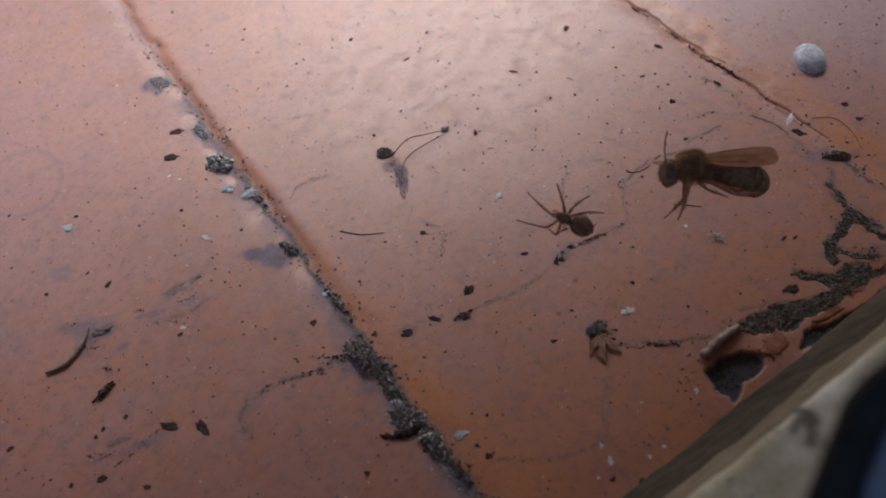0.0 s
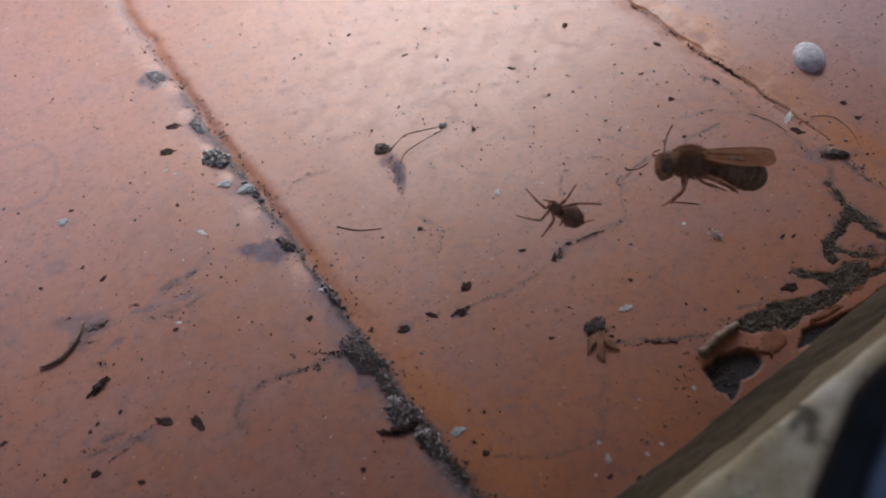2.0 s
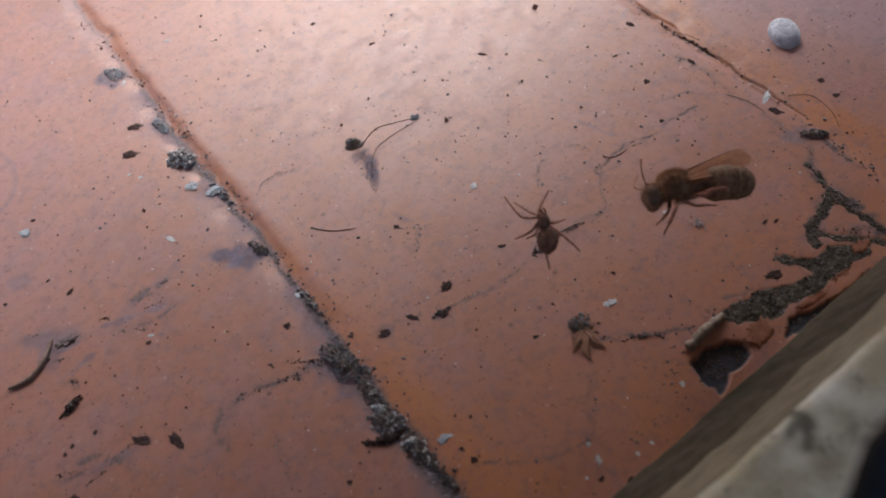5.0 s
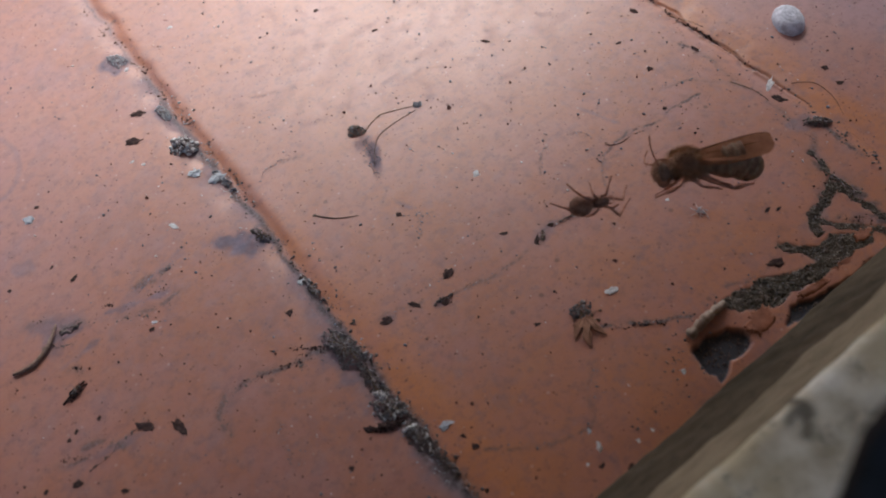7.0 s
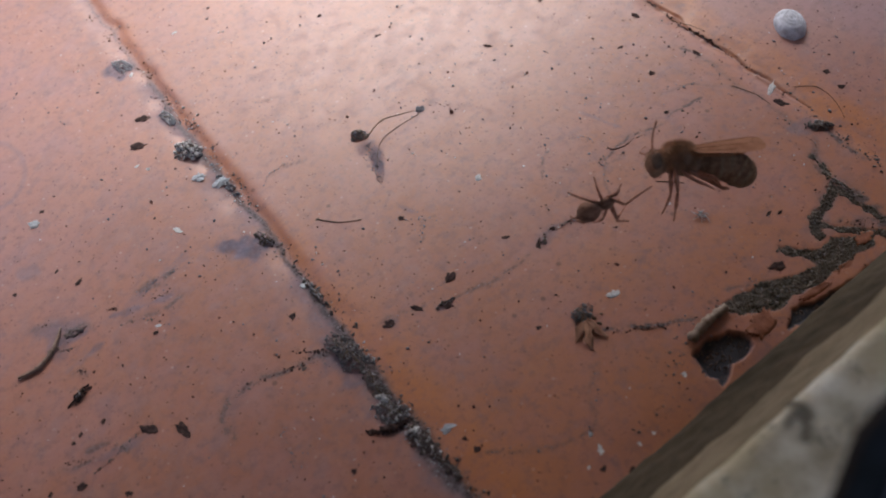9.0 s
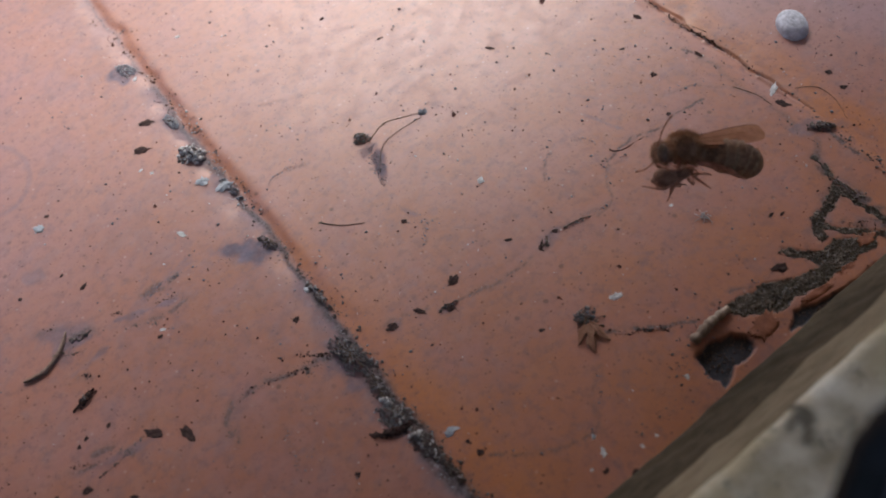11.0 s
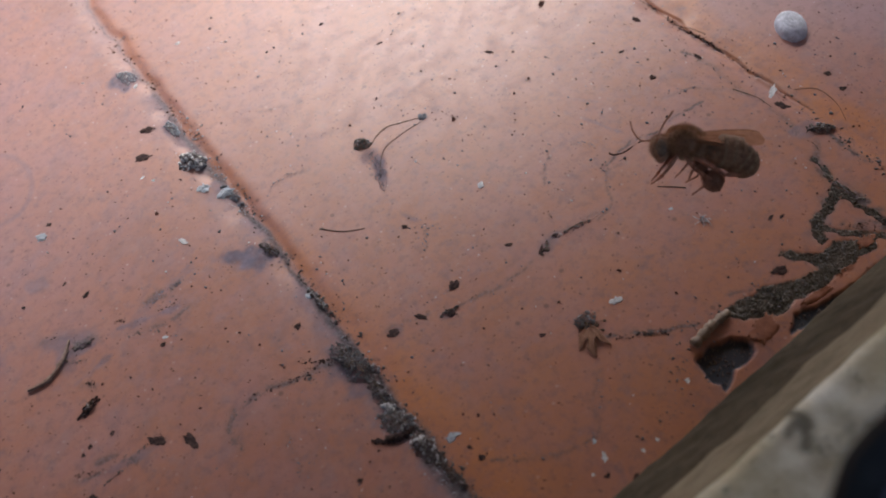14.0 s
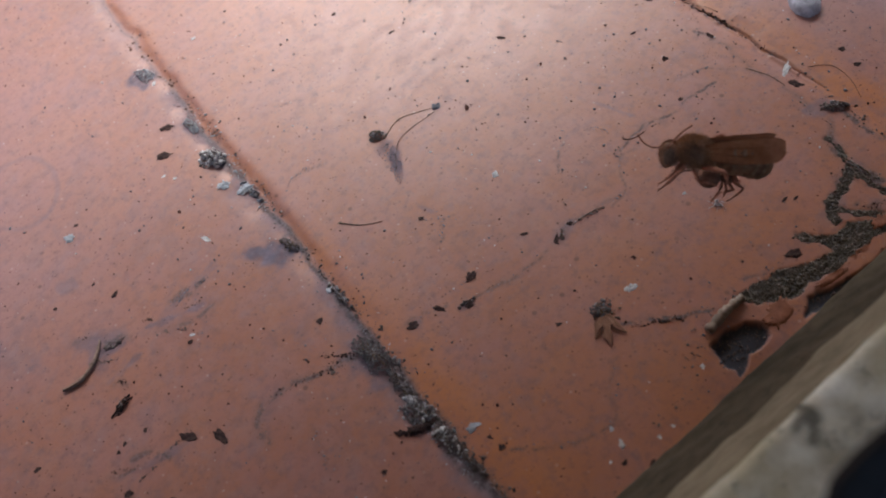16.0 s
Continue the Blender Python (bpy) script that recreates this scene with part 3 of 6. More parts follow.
def sill_tile(x0, x1):
    """One tile; its top follows height()."""
    xs = np.concatenate([np.linspace(x0, x0 + 5, 26)[:-1], np.linspace(x0 + 5, x1 - 5, 220)[:-1], np.linspace(x1 - 5, x1, 22)])
    near, far = np.arange(26.0, 70.0, 0.20), np.arange(70.0, 110.0, 0.30)
    ys = np.concatenate([[-25.0, 0.0, 12.0, 20.0], near, far, np.arange(110.0, 176.0, 0.5), [190.0, 205.0, 206.0]])
    gx, gy = np.meshgrid(xs, ys)
    x, y = gx.ravel(), gy.ravel()
    m = masks(x, y)
    z = height(x, y, m)
    z[-len(xs):] -= 18.0
    nx, ny = len(xs), len(ys)
    data = bpy.data.meshes.new("sill_tile")
    i = np.arange(nx * ny).reshape(ny, nx)
    quads = np.stack([i[:-1, :-1], i[:-1, 1:], i[1:, 1:], i[1:, :-1]], -1).reshape(-1, 4)
    verts = np.stack([x - x0, y, z], 1) * MM
    # skirt down both long sides gives the tile its thickness
    left, right = i[:, 0], i[:, -1]
    rims = verts[np.concatenate([left, right])]
    low = rims.copy()
    low[:, 2] = -0.02
    a = np.arange(ny) + nx * ny
    b = a + ny
    c, d = a + 2 * ny, b + 2 * ny
    side_l = np.stack([c[1:], a[1:], a[:-1], c[:-1]], -1)
    side_r = np.stack([d[:-1], b[:-1], b[1:], d[1:]], -1)
    bottom = np.stack([a[:-1], a[1:], b[1:], b[:-1]], -1)
    verts = np.concatenate([verts, low, rims])
    quads = np.concatenate([quads, side_l, side_r, bottom])
    data.vertices.add(len(verts))
    data.vertices.foreach_set("co", verts.astype(np.float32).ravel())
    data.loops.add(quads.size)
    data.loops.foreach_set("vertex_index", quads.astype(np.int32).ravel())
    data.polygons.add(len(quads))
    data.polygons.foreach_set("loop_start", np.arange(0, quads.size, 4, dtype=np.int32))
    data.update(calc_edges=True)
    u = (x - SEAM + askew(x, y) + PITCH / 2) % PITCH - PITCH / 2
    upper = np.where(x > 47, 0.0, ease(58, 84, y))
    fresh = np.clip((1 - ease(np.where(x > 47, 3.2, 2.4 - 2.0 * upper), np.where(x > 47, 6.4, 8.0 - 5.6 * upper), u + (5 - 3 * upper) * (fbm(x, y, 7, 3, 3.3) - 0.5))) * ease(np.where(x > 47, -2.4, -0.3), np.where(x > 47, 0.6, 0.3), u) * (0.8 - 0.25 * upper) + 0.55 * (1 - ease(36, 62, y + 14 * (fbm(x, y, 12, 3, 1.1) - 0.5))) * ease(0, 1, x - SEAM), 0, 1)
    # the last layer is lens shading, tinted onto the right and upper left tiles
    for name, values in (("crack", m[0]), ("stain", m[1]), ("bare", m[2]), ("hole", m[3]), ("fresh", fresh), ("mauve", ease(78, 100, x + 0.25 * y - 16 + 10 * (fbm(x, y, 16, 3, 4.4) - 0.5)) * (1 - fresh) + 0.55 * ease(72, 108, y) * (1 - ease(-24, 14, x + 8 * (fbm(x, y, 14, 3, 6.4) - 0.5))))):
        layer = data.attributes.new(name, "FLOAT", "POINT")
        layer.data.foreach_set("value", np.concatenate([values, np.zeros(4 * ny)]).astype(np.float32))
    for p in data.polygons:
        p.use_smooth = True
    data.materials.append(PAINT)
    ob = new("tile", data)
    ob.parent = sill
    ob.matrix_basis = pose(x0 * MM, 0, 0)
    return ob


for k in (-1, 0, 1):
    sill_tile(SEAM + k * PITCH + 0.004, SEAM + (k + 1) * PITCH - 0.004)


# ---- window frame along the near side of the sill ----
def window_rail():
    profile = [(29.6, -4.0), (29.6, 0.4), (29.1, 1.3), (27.2, 4.6), (25.4, 7.7), (24.8, 8.7), (24.5, 9.1), (24.2, 9.9), (22.2, 15.0), (20.6, 19.2), (20.2, 20.3), (19.8, 20.9), (19.3, 21.2), (17, 21.6), (14, 22.0), (11, 22.3), (8, 22.5), (2, 22.7), (-14, 22.7), (-25, 22.7), (-25, -4.0)]
    fine = []
    for (ya, za), (yb, zb) in zip(profile, profile[1:]):
        n = max(1, int(math.hypot(yb - ya, zb - za) / 0.35)) if 12 < yb < 31 else 1
        fine += [(ya + (yb - ya) * k / n, za + (zb - za) * k / n) for k in range(n)]
    fine.append(profile[-1])
    base = tagged(new("window_1"), "weathered cream-painted wooden bottom rail of a window", "window frame", kind="structure")
    bm = bmesh.new()
    layer = bm.verts.layers.float.new("weathered")
    rows = []
    mould = bm.verts.layers.float.new("mould")
    veins = (((35.7, 20.5), (35.6, 19.4), (35.4, 18.4)),
             ((35.4, 19.4), (34.6, 19.3), (33.7, 19.1)),
             ((35.1, 18.9), (34.5, 17.9), (33.7, 17.5)))
    for x in [*range(-60, 15, 5), *[15 + 0.3 * k for k in range(160)], *range(63, 190, 5)]:
        row = []
        across = np.array([q[0] for q in fine])
        xs = 0 * across + x
        smear = 0.45 + 0.9 * fbm(xs, across, 0.9, 3, 4.0)
        dark = np.clip(sum(0.95 * np.exp(-(along(xs, across, q) / 0.42) ** 2) for q in veins) * smear, 0, 0.75) * (across > 10) * (across < 20.4)
        for j, (y, z) in enumerate(fine):
            wob = 0.35 * (noise.noise(Vector((x * 0.12, y * 0.12, z * 0.12))) + 0.5 * noise.noise(Vector((x * 0.4, y * 0.4, z * 0.4))))
            v = bm.verts.new((x * MM, (y + wob * 0.7) * MM, (z + wob) * MM))
            v[mould] = float(dark[j])
            v[layer] = 1.0 if y > 24.55 else (0.5 if y > 20.0 else 0.0)
            row.append(v)
        rows.append(row)
    for a, b in zip(rows, rows[1:]):
        for k in range(len(fine) - 1):
            bm.faces.new((a[k], b[k], b[k + 1], a[k + 1]))
    part("rail", bm, WOOD, base)
    base.matrix_basis = Matrix.Translation((0.036, 0.0254, 0)) @ pose(0, 0, 0, 0, 0, 4.0) @ Matrix.Translation((-0.036, -0.0254, 0))
    return base


window = window_rail()



# ---- litter on the sill, largest first ----
clump("debris_clump", 13.7, 58.6, 6.6, 3.2, -80, 1300, 0.17, FRASS, "heap of grey granules and fibres packed in a tile joint", 1.0, 3, 16, 0.12)
clump("debris_clump", 14.2, 53.2, 5.0, 1.7, -85, 620, 0.16, SOIL, "dark crumbly soil packed in a tile joint", 0.6, 4, 7, 0.15)
clump("debris_clump", 13.9, 49.4, 4.2, 2.6, -70, 640, 0.19, FRASS, "heap of black and white granules in a tile joint", 0.9, 5, 8, 0.3)
clump("debris_clump", 14.6, 45.0, 4.6, 1.9, -80, 600, 0.18, SOIL, "dark soil with pale crumbs in a tile joint", 0.7, 6, 4, 0.28)
clump("debris_clump", 15.3, 40.8, 4.6, 1.2, -85, 320, 0.18, SOIL, "dark crumbly soil along a tile joint", 0.4, 26, 4, 0.1)
clump("debris_clump", 12.7, 99.9, 4.4, 3.2, -70, 620, 0.30, FRASS, "round heap of black and white grit beside a tile joint", 1.2, 7, 5, 0.5)
clump("debris_clump", 13.0, 108.2, 4.2, 1.5, -85, 420, 0.17, DUST, "blue-grey dust wad caught in a tile joint", 0.6, 8, 4, 0.3)
clump("debris_clump", 12.1, 123.4, 4.2, 2.6, -60, 420, 0.17, DUST, "pale blue-grey dust wad in a tile joint", 0.5, 9, 0, 0.28)
clump("debris_clump", 14.0, 79.2, 3.4, 1.5, -75, 260, 0.17, SOIL, "curled dark fibres and soil in a tile joint", 0.5, 10, 12, 0.1)
clump("debris_clump", 15.0, 68.5, 6.0, 1.0, -88, 162, 0.25, SOIL, "thin line of soil in a tile joint", 0.3, 11, 4, 0.2)
clump("debris_clump", 14.2, 91.0, 6.0, 1.1, -84, 121, 0.25, GREY, "thin line of dust in a tile joint", 0.3, 12, 2, 0.2)
clump("debris_clump", 77.7, 49.6, 4.2, 1.6, -35, 175, 0.28, SOIL, "dark tangled litter caught in a tile joint", 0.5, 13, 10, 0.05)
clump("debris_clump", 72.3, 41.4, 6.0, 0.9, -88, 130, 0.18, MORTAR, "dark crumbs along a crack in the paint", 0.2, 27, 5, 0.06)
clump("debris_clump", 37.0, 46.4, 2.9, 2.2, 20, 297, 0.20, FRASS, "grey tuft of dust over a dried leaf", 0.5, 17, 9, 0.1)
clump("debris_clump", 32.2, 86.8, 2.7, 1.9, -40, 420, 0.18, MORTAR, "knot of dried moss on the painted sill", 0.7, 18, 5, 0.12)
clump("debris_clump", -13.1, 73.0, 2.4, 1.4, 20, 175, 0.23, BLACK, "black shrivelled seed head on the painted sill", 0.5, 19, 5, 0.05)
clump("debris_clump", 56.8, 48.3, 1.2, 1.0, 20, 40, 0.17, GREY, "fluffy white tuft on the painted sill", 0.2, 20, 0, 0.7)
clump("debris_clump", 45.0, 57.3, 5.5, 0.5, -8, 45, 0.19, SOIL, "dark crumbs along a crack in the paint", 0.1, 21, 3, 0.05)
clump("debris_clump", 40.4, 57.3, 2.6, 0.8, 30, 60, 0.14, MORTAR, "dark crumbs along a crack in the paint", 0.15, 22, 3, 0.05)
clump("debris_clump", 26.2, 57.2, 3.0, 0.6, -8, 54, 0.22, SOIL, "dark crumbs along a crack in the paint", 0.1, 23, 2, 0.05)
clump("debris_clump", 41.6, 40.8, 4.0, 0.5, -35, 67, 0.17, SOIL, "dark crumbs along a crack in the paint", 0.1, 24, 2, 0.05)
clump("debris_clump", 79.3, 71.0, 9.0, 0.4, -88, 108, 0.19, BLACK, "dark crumbs along a crack in the paint", 0.1, 25, 3, 0.02)

clump("debris_clump", 14.0, 51.2, 1.7, 0.9, -60, 90, 0.26, WHITE, "whitish mineral crumbs on dark soil in a tile joint", 0.9, 31, 0, 0.1)
clump("debris_clump", 14.4, 46.0, 1.8, 0.8, -20, 80, 0.26, WHITE, "whitish mineral crumbs on dark soil in a tile joint", 0.7, 32, 0, 0.1)
clump("debris_clump", 15.4, 56.4, 1.6, 0.9, -70, 60, 0.22, PALE, "pale grey crumbs at the edge of a tile joint", 0.3, 33, 0, 0.1)
strand("plant_stalk", ((20.7, 77.7), (22.5, 75.6), (25.0, 74.1)), 0.075, HUSK, "thin dry brown stalk lying on the sill")
speck("seed_head", 20.6, 77.8, 0.5, 0.35, 0, HUSK, "tiny brown seed head at the end of a stalk", "seed")
strand("plant_fibre", ((32.9, 85.8), (35.9, 87.2), (38.0, 86.7), (40.8, 85.6)), 0.05, STRAW, "thin looping dark fibre lying on the sill")
strand("plant_fibre", ((31.0, 80.0), (32.6, 82.5), (34.4, 84.1), (37.3, 84.7), (40.6, 84.8)), 0.055, HUSK, "thin looping dark fibre lying on the sill")
speck("dust_ball", 41.2, 85.4, 1.1, 0.9, 0, GREY, "small grey dust ball at the end of a fibre", "dust", 0.6)
strand("curled_fibre", ((55.7, 63.8), (55.8, 63.2), (57.1, 62.6), (58.7, 62.7)), 0.07, BLACK, "short black curled fibre on the sill")
strand("thin_stick", ((56.4, 55.7), (57.6, 54.6), (58.8, 53.3)), 0.055, HUSK, "short thin brown stick on the sill", "stick", 0.0, 0.9)
strand("plant_fibre", ((-14.9, 72.3), (-13.2, 73.1), (-11.7, 73.2)), 0.12, BLACK, "thin black fibre on the sill")
strand("dark_fibre", ((74.9, 61.6), (76.0, 58.6), (76.0, 56.1)), 0.04, HUSK, "thin dark fibre beside a tile joint", "fibre")
strand("dark_fibre", ((78.3, 76.8), (79.6, 74.6), (80.2, 72.0)), 0.04, HUSK, "thin dark fibre along a crack", "fibre")
strand("dark_fibre", ((80.5, 56.5), (82.6, 54.6), (82.4, 51.4), (81.0, 48.6)), 0.04, HUSK, "thin brown fibre beside a tile joint", "fibre")
strand("paint_roll", ((44.0, 36.6), (45.4, 36.8), (46.7, 37.1), (48.2, 37.2), (49.7, 37.3)), 0.56, TAN, "tan dry curl of peeled paint at the edge of a hole", "paint curl", 0.1, 0.92)


def paint_chip(x, y, long, wide, turn, lift, tilt, seed):
    """A curled plate of paint with ragged edges; millimetres."""
    rng = random.Random(seed)
    bm = bmesh.new()
    n, rings = 64, 5
    edge = [1 + 0.35 * noise.noise(Vector((math.cos(6.283 * k / n) * 1.6, math.sin(6.283 * k / n) * 1.6, seed * 3.1))) + 0.22 * noise.noise(Vector((math.cos(6.283 * k / n) * 5, math.sin(6.283 * k / n) * 5, seed * 1.7))) + 0.18 * noise.noise(Vector((math.cos(6.283 * k / n) * 11, math.sin(6.283 * k / n) * 11, seed * 2.3))) + rng.uniform(-0.13, 0.13) for k in range(n)]
    for top in (0, 1):
        centre = bm.verts.new((0, 0, (0.03 if top else -0.08) * MM))
        last = [centre] * n
        for r in range(1, rings + 1):
            ring = []
            for k in range(n):
                a, q = 6.283 * k / n, edge[k] * r / rings
                px, py = math.cos(a) * q * long / 2, math.sin(a) * q * wide / 2
                ring.append(bm.verts.new((px * MM, py * MM, (lift * (py / wide * 2) ** 2 * (-1 if py < 0 else 0.4) + 0.12 * noise.noise(Vector((px * 0.9, py * 0.9, seed))) + (0.03 if top else -0.08)) * MM)))
            for k in range(n):
                j = (k + 1) % n
                corners = [last[k], ring[k], ring[j]] + ([last[j]] if r > 1 else [])
                bm.faces.new(corners if top else list(reversed(corners)))
            last = ring
        outer = last if not top else outer
        rim = last
    for k in range(n):
        j = (k + 1) % n
        bm.faces.new((outer[k], outer[j], rim[j], rim[k]))
    ob = mesh_object("paint_chip", bm, CHIP, True)
    ob.matrix_basis = pose(x * MM, y * MM, (max(ground_at(x, y + wide * 0.4), -0.4) + 0.12) * MM, tilt * 0.5, 0, turn)
    return tagged(ob, "curled flake of terracotta paint lifting off the sill edge", "paint flake", "lifting paint flakes")


paint_chip(51.2, 33.6, 4.2, 2.2, 14, 0.12, -2, 1)
paint_chip(58.6, 33.0, 4.4, 0.8, -6, 0.10, -3, 2)
paint_chip(63.4, 33.2, 3.6, 0.9, 2, 0.12, -3, 3)
paint_chip(68.2, 34.6, 2.4, 1.3, 10, 0.10, 0, 8)


def dried_leaf(x, y):
    """Two papery lobes with a stalk."""
    base = new("dried_leaf")
    base.matrix_basis = pose(x * MM, y * MM, (ground_at(x, y) + 0.1) * MM)
    for turn, long, width in ((-150, 3.2, 0.40), (-118, 4.0, 0.50), (-88, 3.4, 0.42)):
        bm = bmesh.new()
        rows = []
        for i in range(13):
            s = i / 12
            w = width * math.sin(math.pi * (0.08 + 0.9 * s)) ** 0.8 * (1 + 0.5 * noise.noise(Vector((s * 5, turn, 1.0))))
            bow = 1.5 * s * noise.noise(Vector((s * 1.8, turn * 0.3, 4.0)))
            rows.append([bm.verts.new((long * s * MM, (bow + w * q * (1 + 0.3 * noise.noise(Vector((s * 9, q * 3, turn))))) * MM, (0.06 + 0.5 * abs(q) * w * math.cos(2 * s) + 0.18 * math.sin(3 * s) + 0.1 * noise.noise(Vector((s * 4, q * 2, turn)))) * MM)) for q in (-1, -0.5, 0, 0.5, 1)])
        for a, b in zip(rows, rows[1:]):
            for k in range(4):
                bm.faces.new((a[k], b[k], b[k + 1], a[k + 1]))
        lobe = part("lobe", bm, LEAFY, base)
        lobe.matrix_basis = pose(0, 0, 0, 0, 0, turn)
        mod = lobe.modifiers.new("thickness", "SOLIDIFY")
        mod.thickness = 0.05 * MM
    return tagged(base, "brown papery dried leaf scrap with thin lobes on the sill", "dried leaf")


LEAFY = matter("papery_brown", (0.235, 0.115, 0.068), (0.37, 0.19, 0.115), 1100.0, 0.7)
dried_leaf(37.0, 45.6)


def grey_shell(x, y):
    """A low dome with radial ribs and a rim."""
    bm = bmesh.new()
    n, rings = 84, 20
    top = bm.verts.new((0, 0, 1.6 * MM))
    last = [top] * n
    for r in range(1, rings + 1):
        q = r / rings
        ring = []
        for k in range(n):
            a = 6.283 * k / n
            rib = 1 + 0.012 * q * math.sin(21 * a) + 0.05 * noise.noise(Vector((math.cos(a) * 2 * q, math.sin(a) * 2 * q, 1.0)))
            z = 1.6 * math.sqrt(max(0.0, 1 - q ** 2.3)) + 0.03 * math.sin(30 * q) + 0.02 * math.sin(6.5 * q * math.cos(a - 0.7) * 2.65) * (1 - q ** 4) + 0.02 * noise.noise(Vector((math.cos(a) * 4 * q, math.sin(a) * 4 * q, 5.0)))
            ring.append(bm.verts.new((2.95 * q * rib * math.cos(a) * MM, 2.05 * q * rib * math.sin(a) * MM, (z if r < rings else -0.3) * MM)))
        for k in range(n):
            j = (k + 1) % n
            bm.faces.new([last[k], ring[k], ring[j]] + ([last[j]] if r > 1 else []))
        last = ring
    ob = mesh_object("shell", bm, SHELL)
    ob.matrix_basis = pose(x * MM, y * MM, (ground_at(x, y) + 0.1) * MM, 0, 0, 60)
    return tagged(ob, "small pale grey domed shell stuck to the painted sill", "shell")


grey_shell(88.9, 64.9)


def grit(name, count, low, high, mat, label, seed, near):
    """Countless specks strewn over the tiles, one mesh."""
    rng = np.random.RandomState(seed)
    xs, ys = rng.uniform(-35, 112, count * 3), rng.uniform(31.5, 168, count * 3)
    keep = fbm(xs, ys, 14.0, 3, seed * 1.0) + 0.25 * np.exp(-np.abs((xs - SEAM + 32) % PITCH - 32) / 5.0) + 0.12 * (rng.rand(count * 3) - 0.5) > near
    xs, ys = xs[keep][:count], ys[keep][:count]
    sizes = low + (high - low) * rng.rand(len(xs)) ** 4
    ob = grains(name, np.stack([xs, ys, height(xs, ys) + sizes * 0.12], 1), sizes, mat, seed, 0.5, (0.35, 0.7))
    return tagged(ob, label, "grit", kind="stuff")


grit("dark_grit", 2300, 0.09, 0.36, BLACK, "fine dark specks of soil strewn over the sill", 3, 0.47)
grit("brown_grit", 3600, 0.07, 0.28, RUST, "fine red-brown specks strewn over the sill", 4, 0.45)
grit("grey_grit", 1700, 0.12, 0.48, GREY, "fine blue-grey dust specks strewn over the sill", 5, 0.47)
grit("pale_grit", 600, 0.08, 0.34, WHITE, "fine whitish specks strewn over the sill", 6, 0.47)



def mortar_crumbs(name, count, low, high, mat, label, seed, area, which, least):
    """Crumbs lying wherever a mask shows; one mesh."""
    rng = np.random.RandomState(seed)
    xs, ys = rng.uniform(area[0], area[1], count * 12), rng.uniform(area[2], area[3], count * 12)
    keep = masks(xs, ys)[which] > least
    xs, ys = xs[keep][:count], ys[keep][:count]
    sizes = low + (high - low) * rng.rand(len(xs)) ** 3
    ob = grains(name, np.stack([xs, ys, height(xs, ys) + sizes * 0.15 + 0.1 * rng.rand(len(xs))], 1), sizes, mat, seed, 0.5, (0.4, 0.9))
    return tagged(ob, label, "rubble", kind="stuff")


mortar_crumbs("mortar_rubble", 5600, 0.08, 0.40, MORTAR, "grey-brown crumbled mortar along the broken edge of the paint", 14, (48, 77, 32, 48), 2, 0.35)
mortar_crumbs("pale_rubble", 420, 0.08, 0.32, PALE, "pale grey grains among crumbled mortar", 15, (48, 71, 32, 40), 2, 0.35)
mortar_crumbs("gap_rubble", 420, 0.08, 0.40, SOIL, "dark crumbs in the gap beside the window rail", 16, (42, 68, 30, 36), 3, 0.6)


def crack_dirt(points, count, spread, size, mat, seed):
    """Crumbs strewn along a crack, one mesh."""
    rng = np.random.RandomState(seed)
    pts = np.array([p[:2] for p in curve_points([(x, y, 0) for x, y in points], 8)])
    step = np.r_[0, np.cumsum(np.hypot(*np.diff(pts, axis=0).T))]
    at = rng.rand(count) * step[-1]
    at = at[value_noise(at / 1.6 + seed, 0 * at + seed) > 0.38]
    x, y = np.interp(at, step, pts[:, 0]), np.interp(at, step, pts[:, 1])
    x, y = x + 1.5 * (fbm(x, y, 3.0, 3, 3.0) - 0.5) + rng.normal(0, spread, len(x)), y + 1.5 * (fbm(x, y, 3.0, 3, 8.0) - 0.5) + rng.normal(0, spread, len(x))
    sizes = size * (0.4 + 1.2 * rng.rand(len(x)) ** 3)
    ob = grains("crack_dirt", np.stack([x, y, height(x, y) + sizes * 0.08], 1), sizes, mat, seed, 0.6, (0.25, 0.5))
    return tagged(ob, "dark crumbs of dirt caught along a crack in the paint", "dirt", kind="stuff")


for k, (width, strength, points) in enumerate(CRACKS):
    crack_dirt(points, int(75 * strength), 0.14 + 0.2 * width, 0.16 + 0.10 * strength, GREY if strength < 0.62 else (SOIL, BLACK)[k % 2], 40 + k)
for k, points in enumerate((((12.8, 59.9), (9.9, 60.9), (7.0, 61.6)), ((9.2, 60.8), (8.5, 59.6), (7.9, 58.7)), ((12.6, 60.6), (10.4, 61.6), (8.4, 62.4)), ((-13.0, 80.6), (-11.0, 79.4), (-9.0, 79.8)), ((-10.5, 77.4), (-8.6, 77.0)), ((-8.0, 64.6), (-11.5, 63.9), (-15.5, 62.6)), ((1.5, 79.6), (-2.5, 80.4), (-6.0, 82.0)))):
    crack_dirt(points, 70, 0.16, 0.24, SOIL if k % 2 else BLACK, 70 + k)


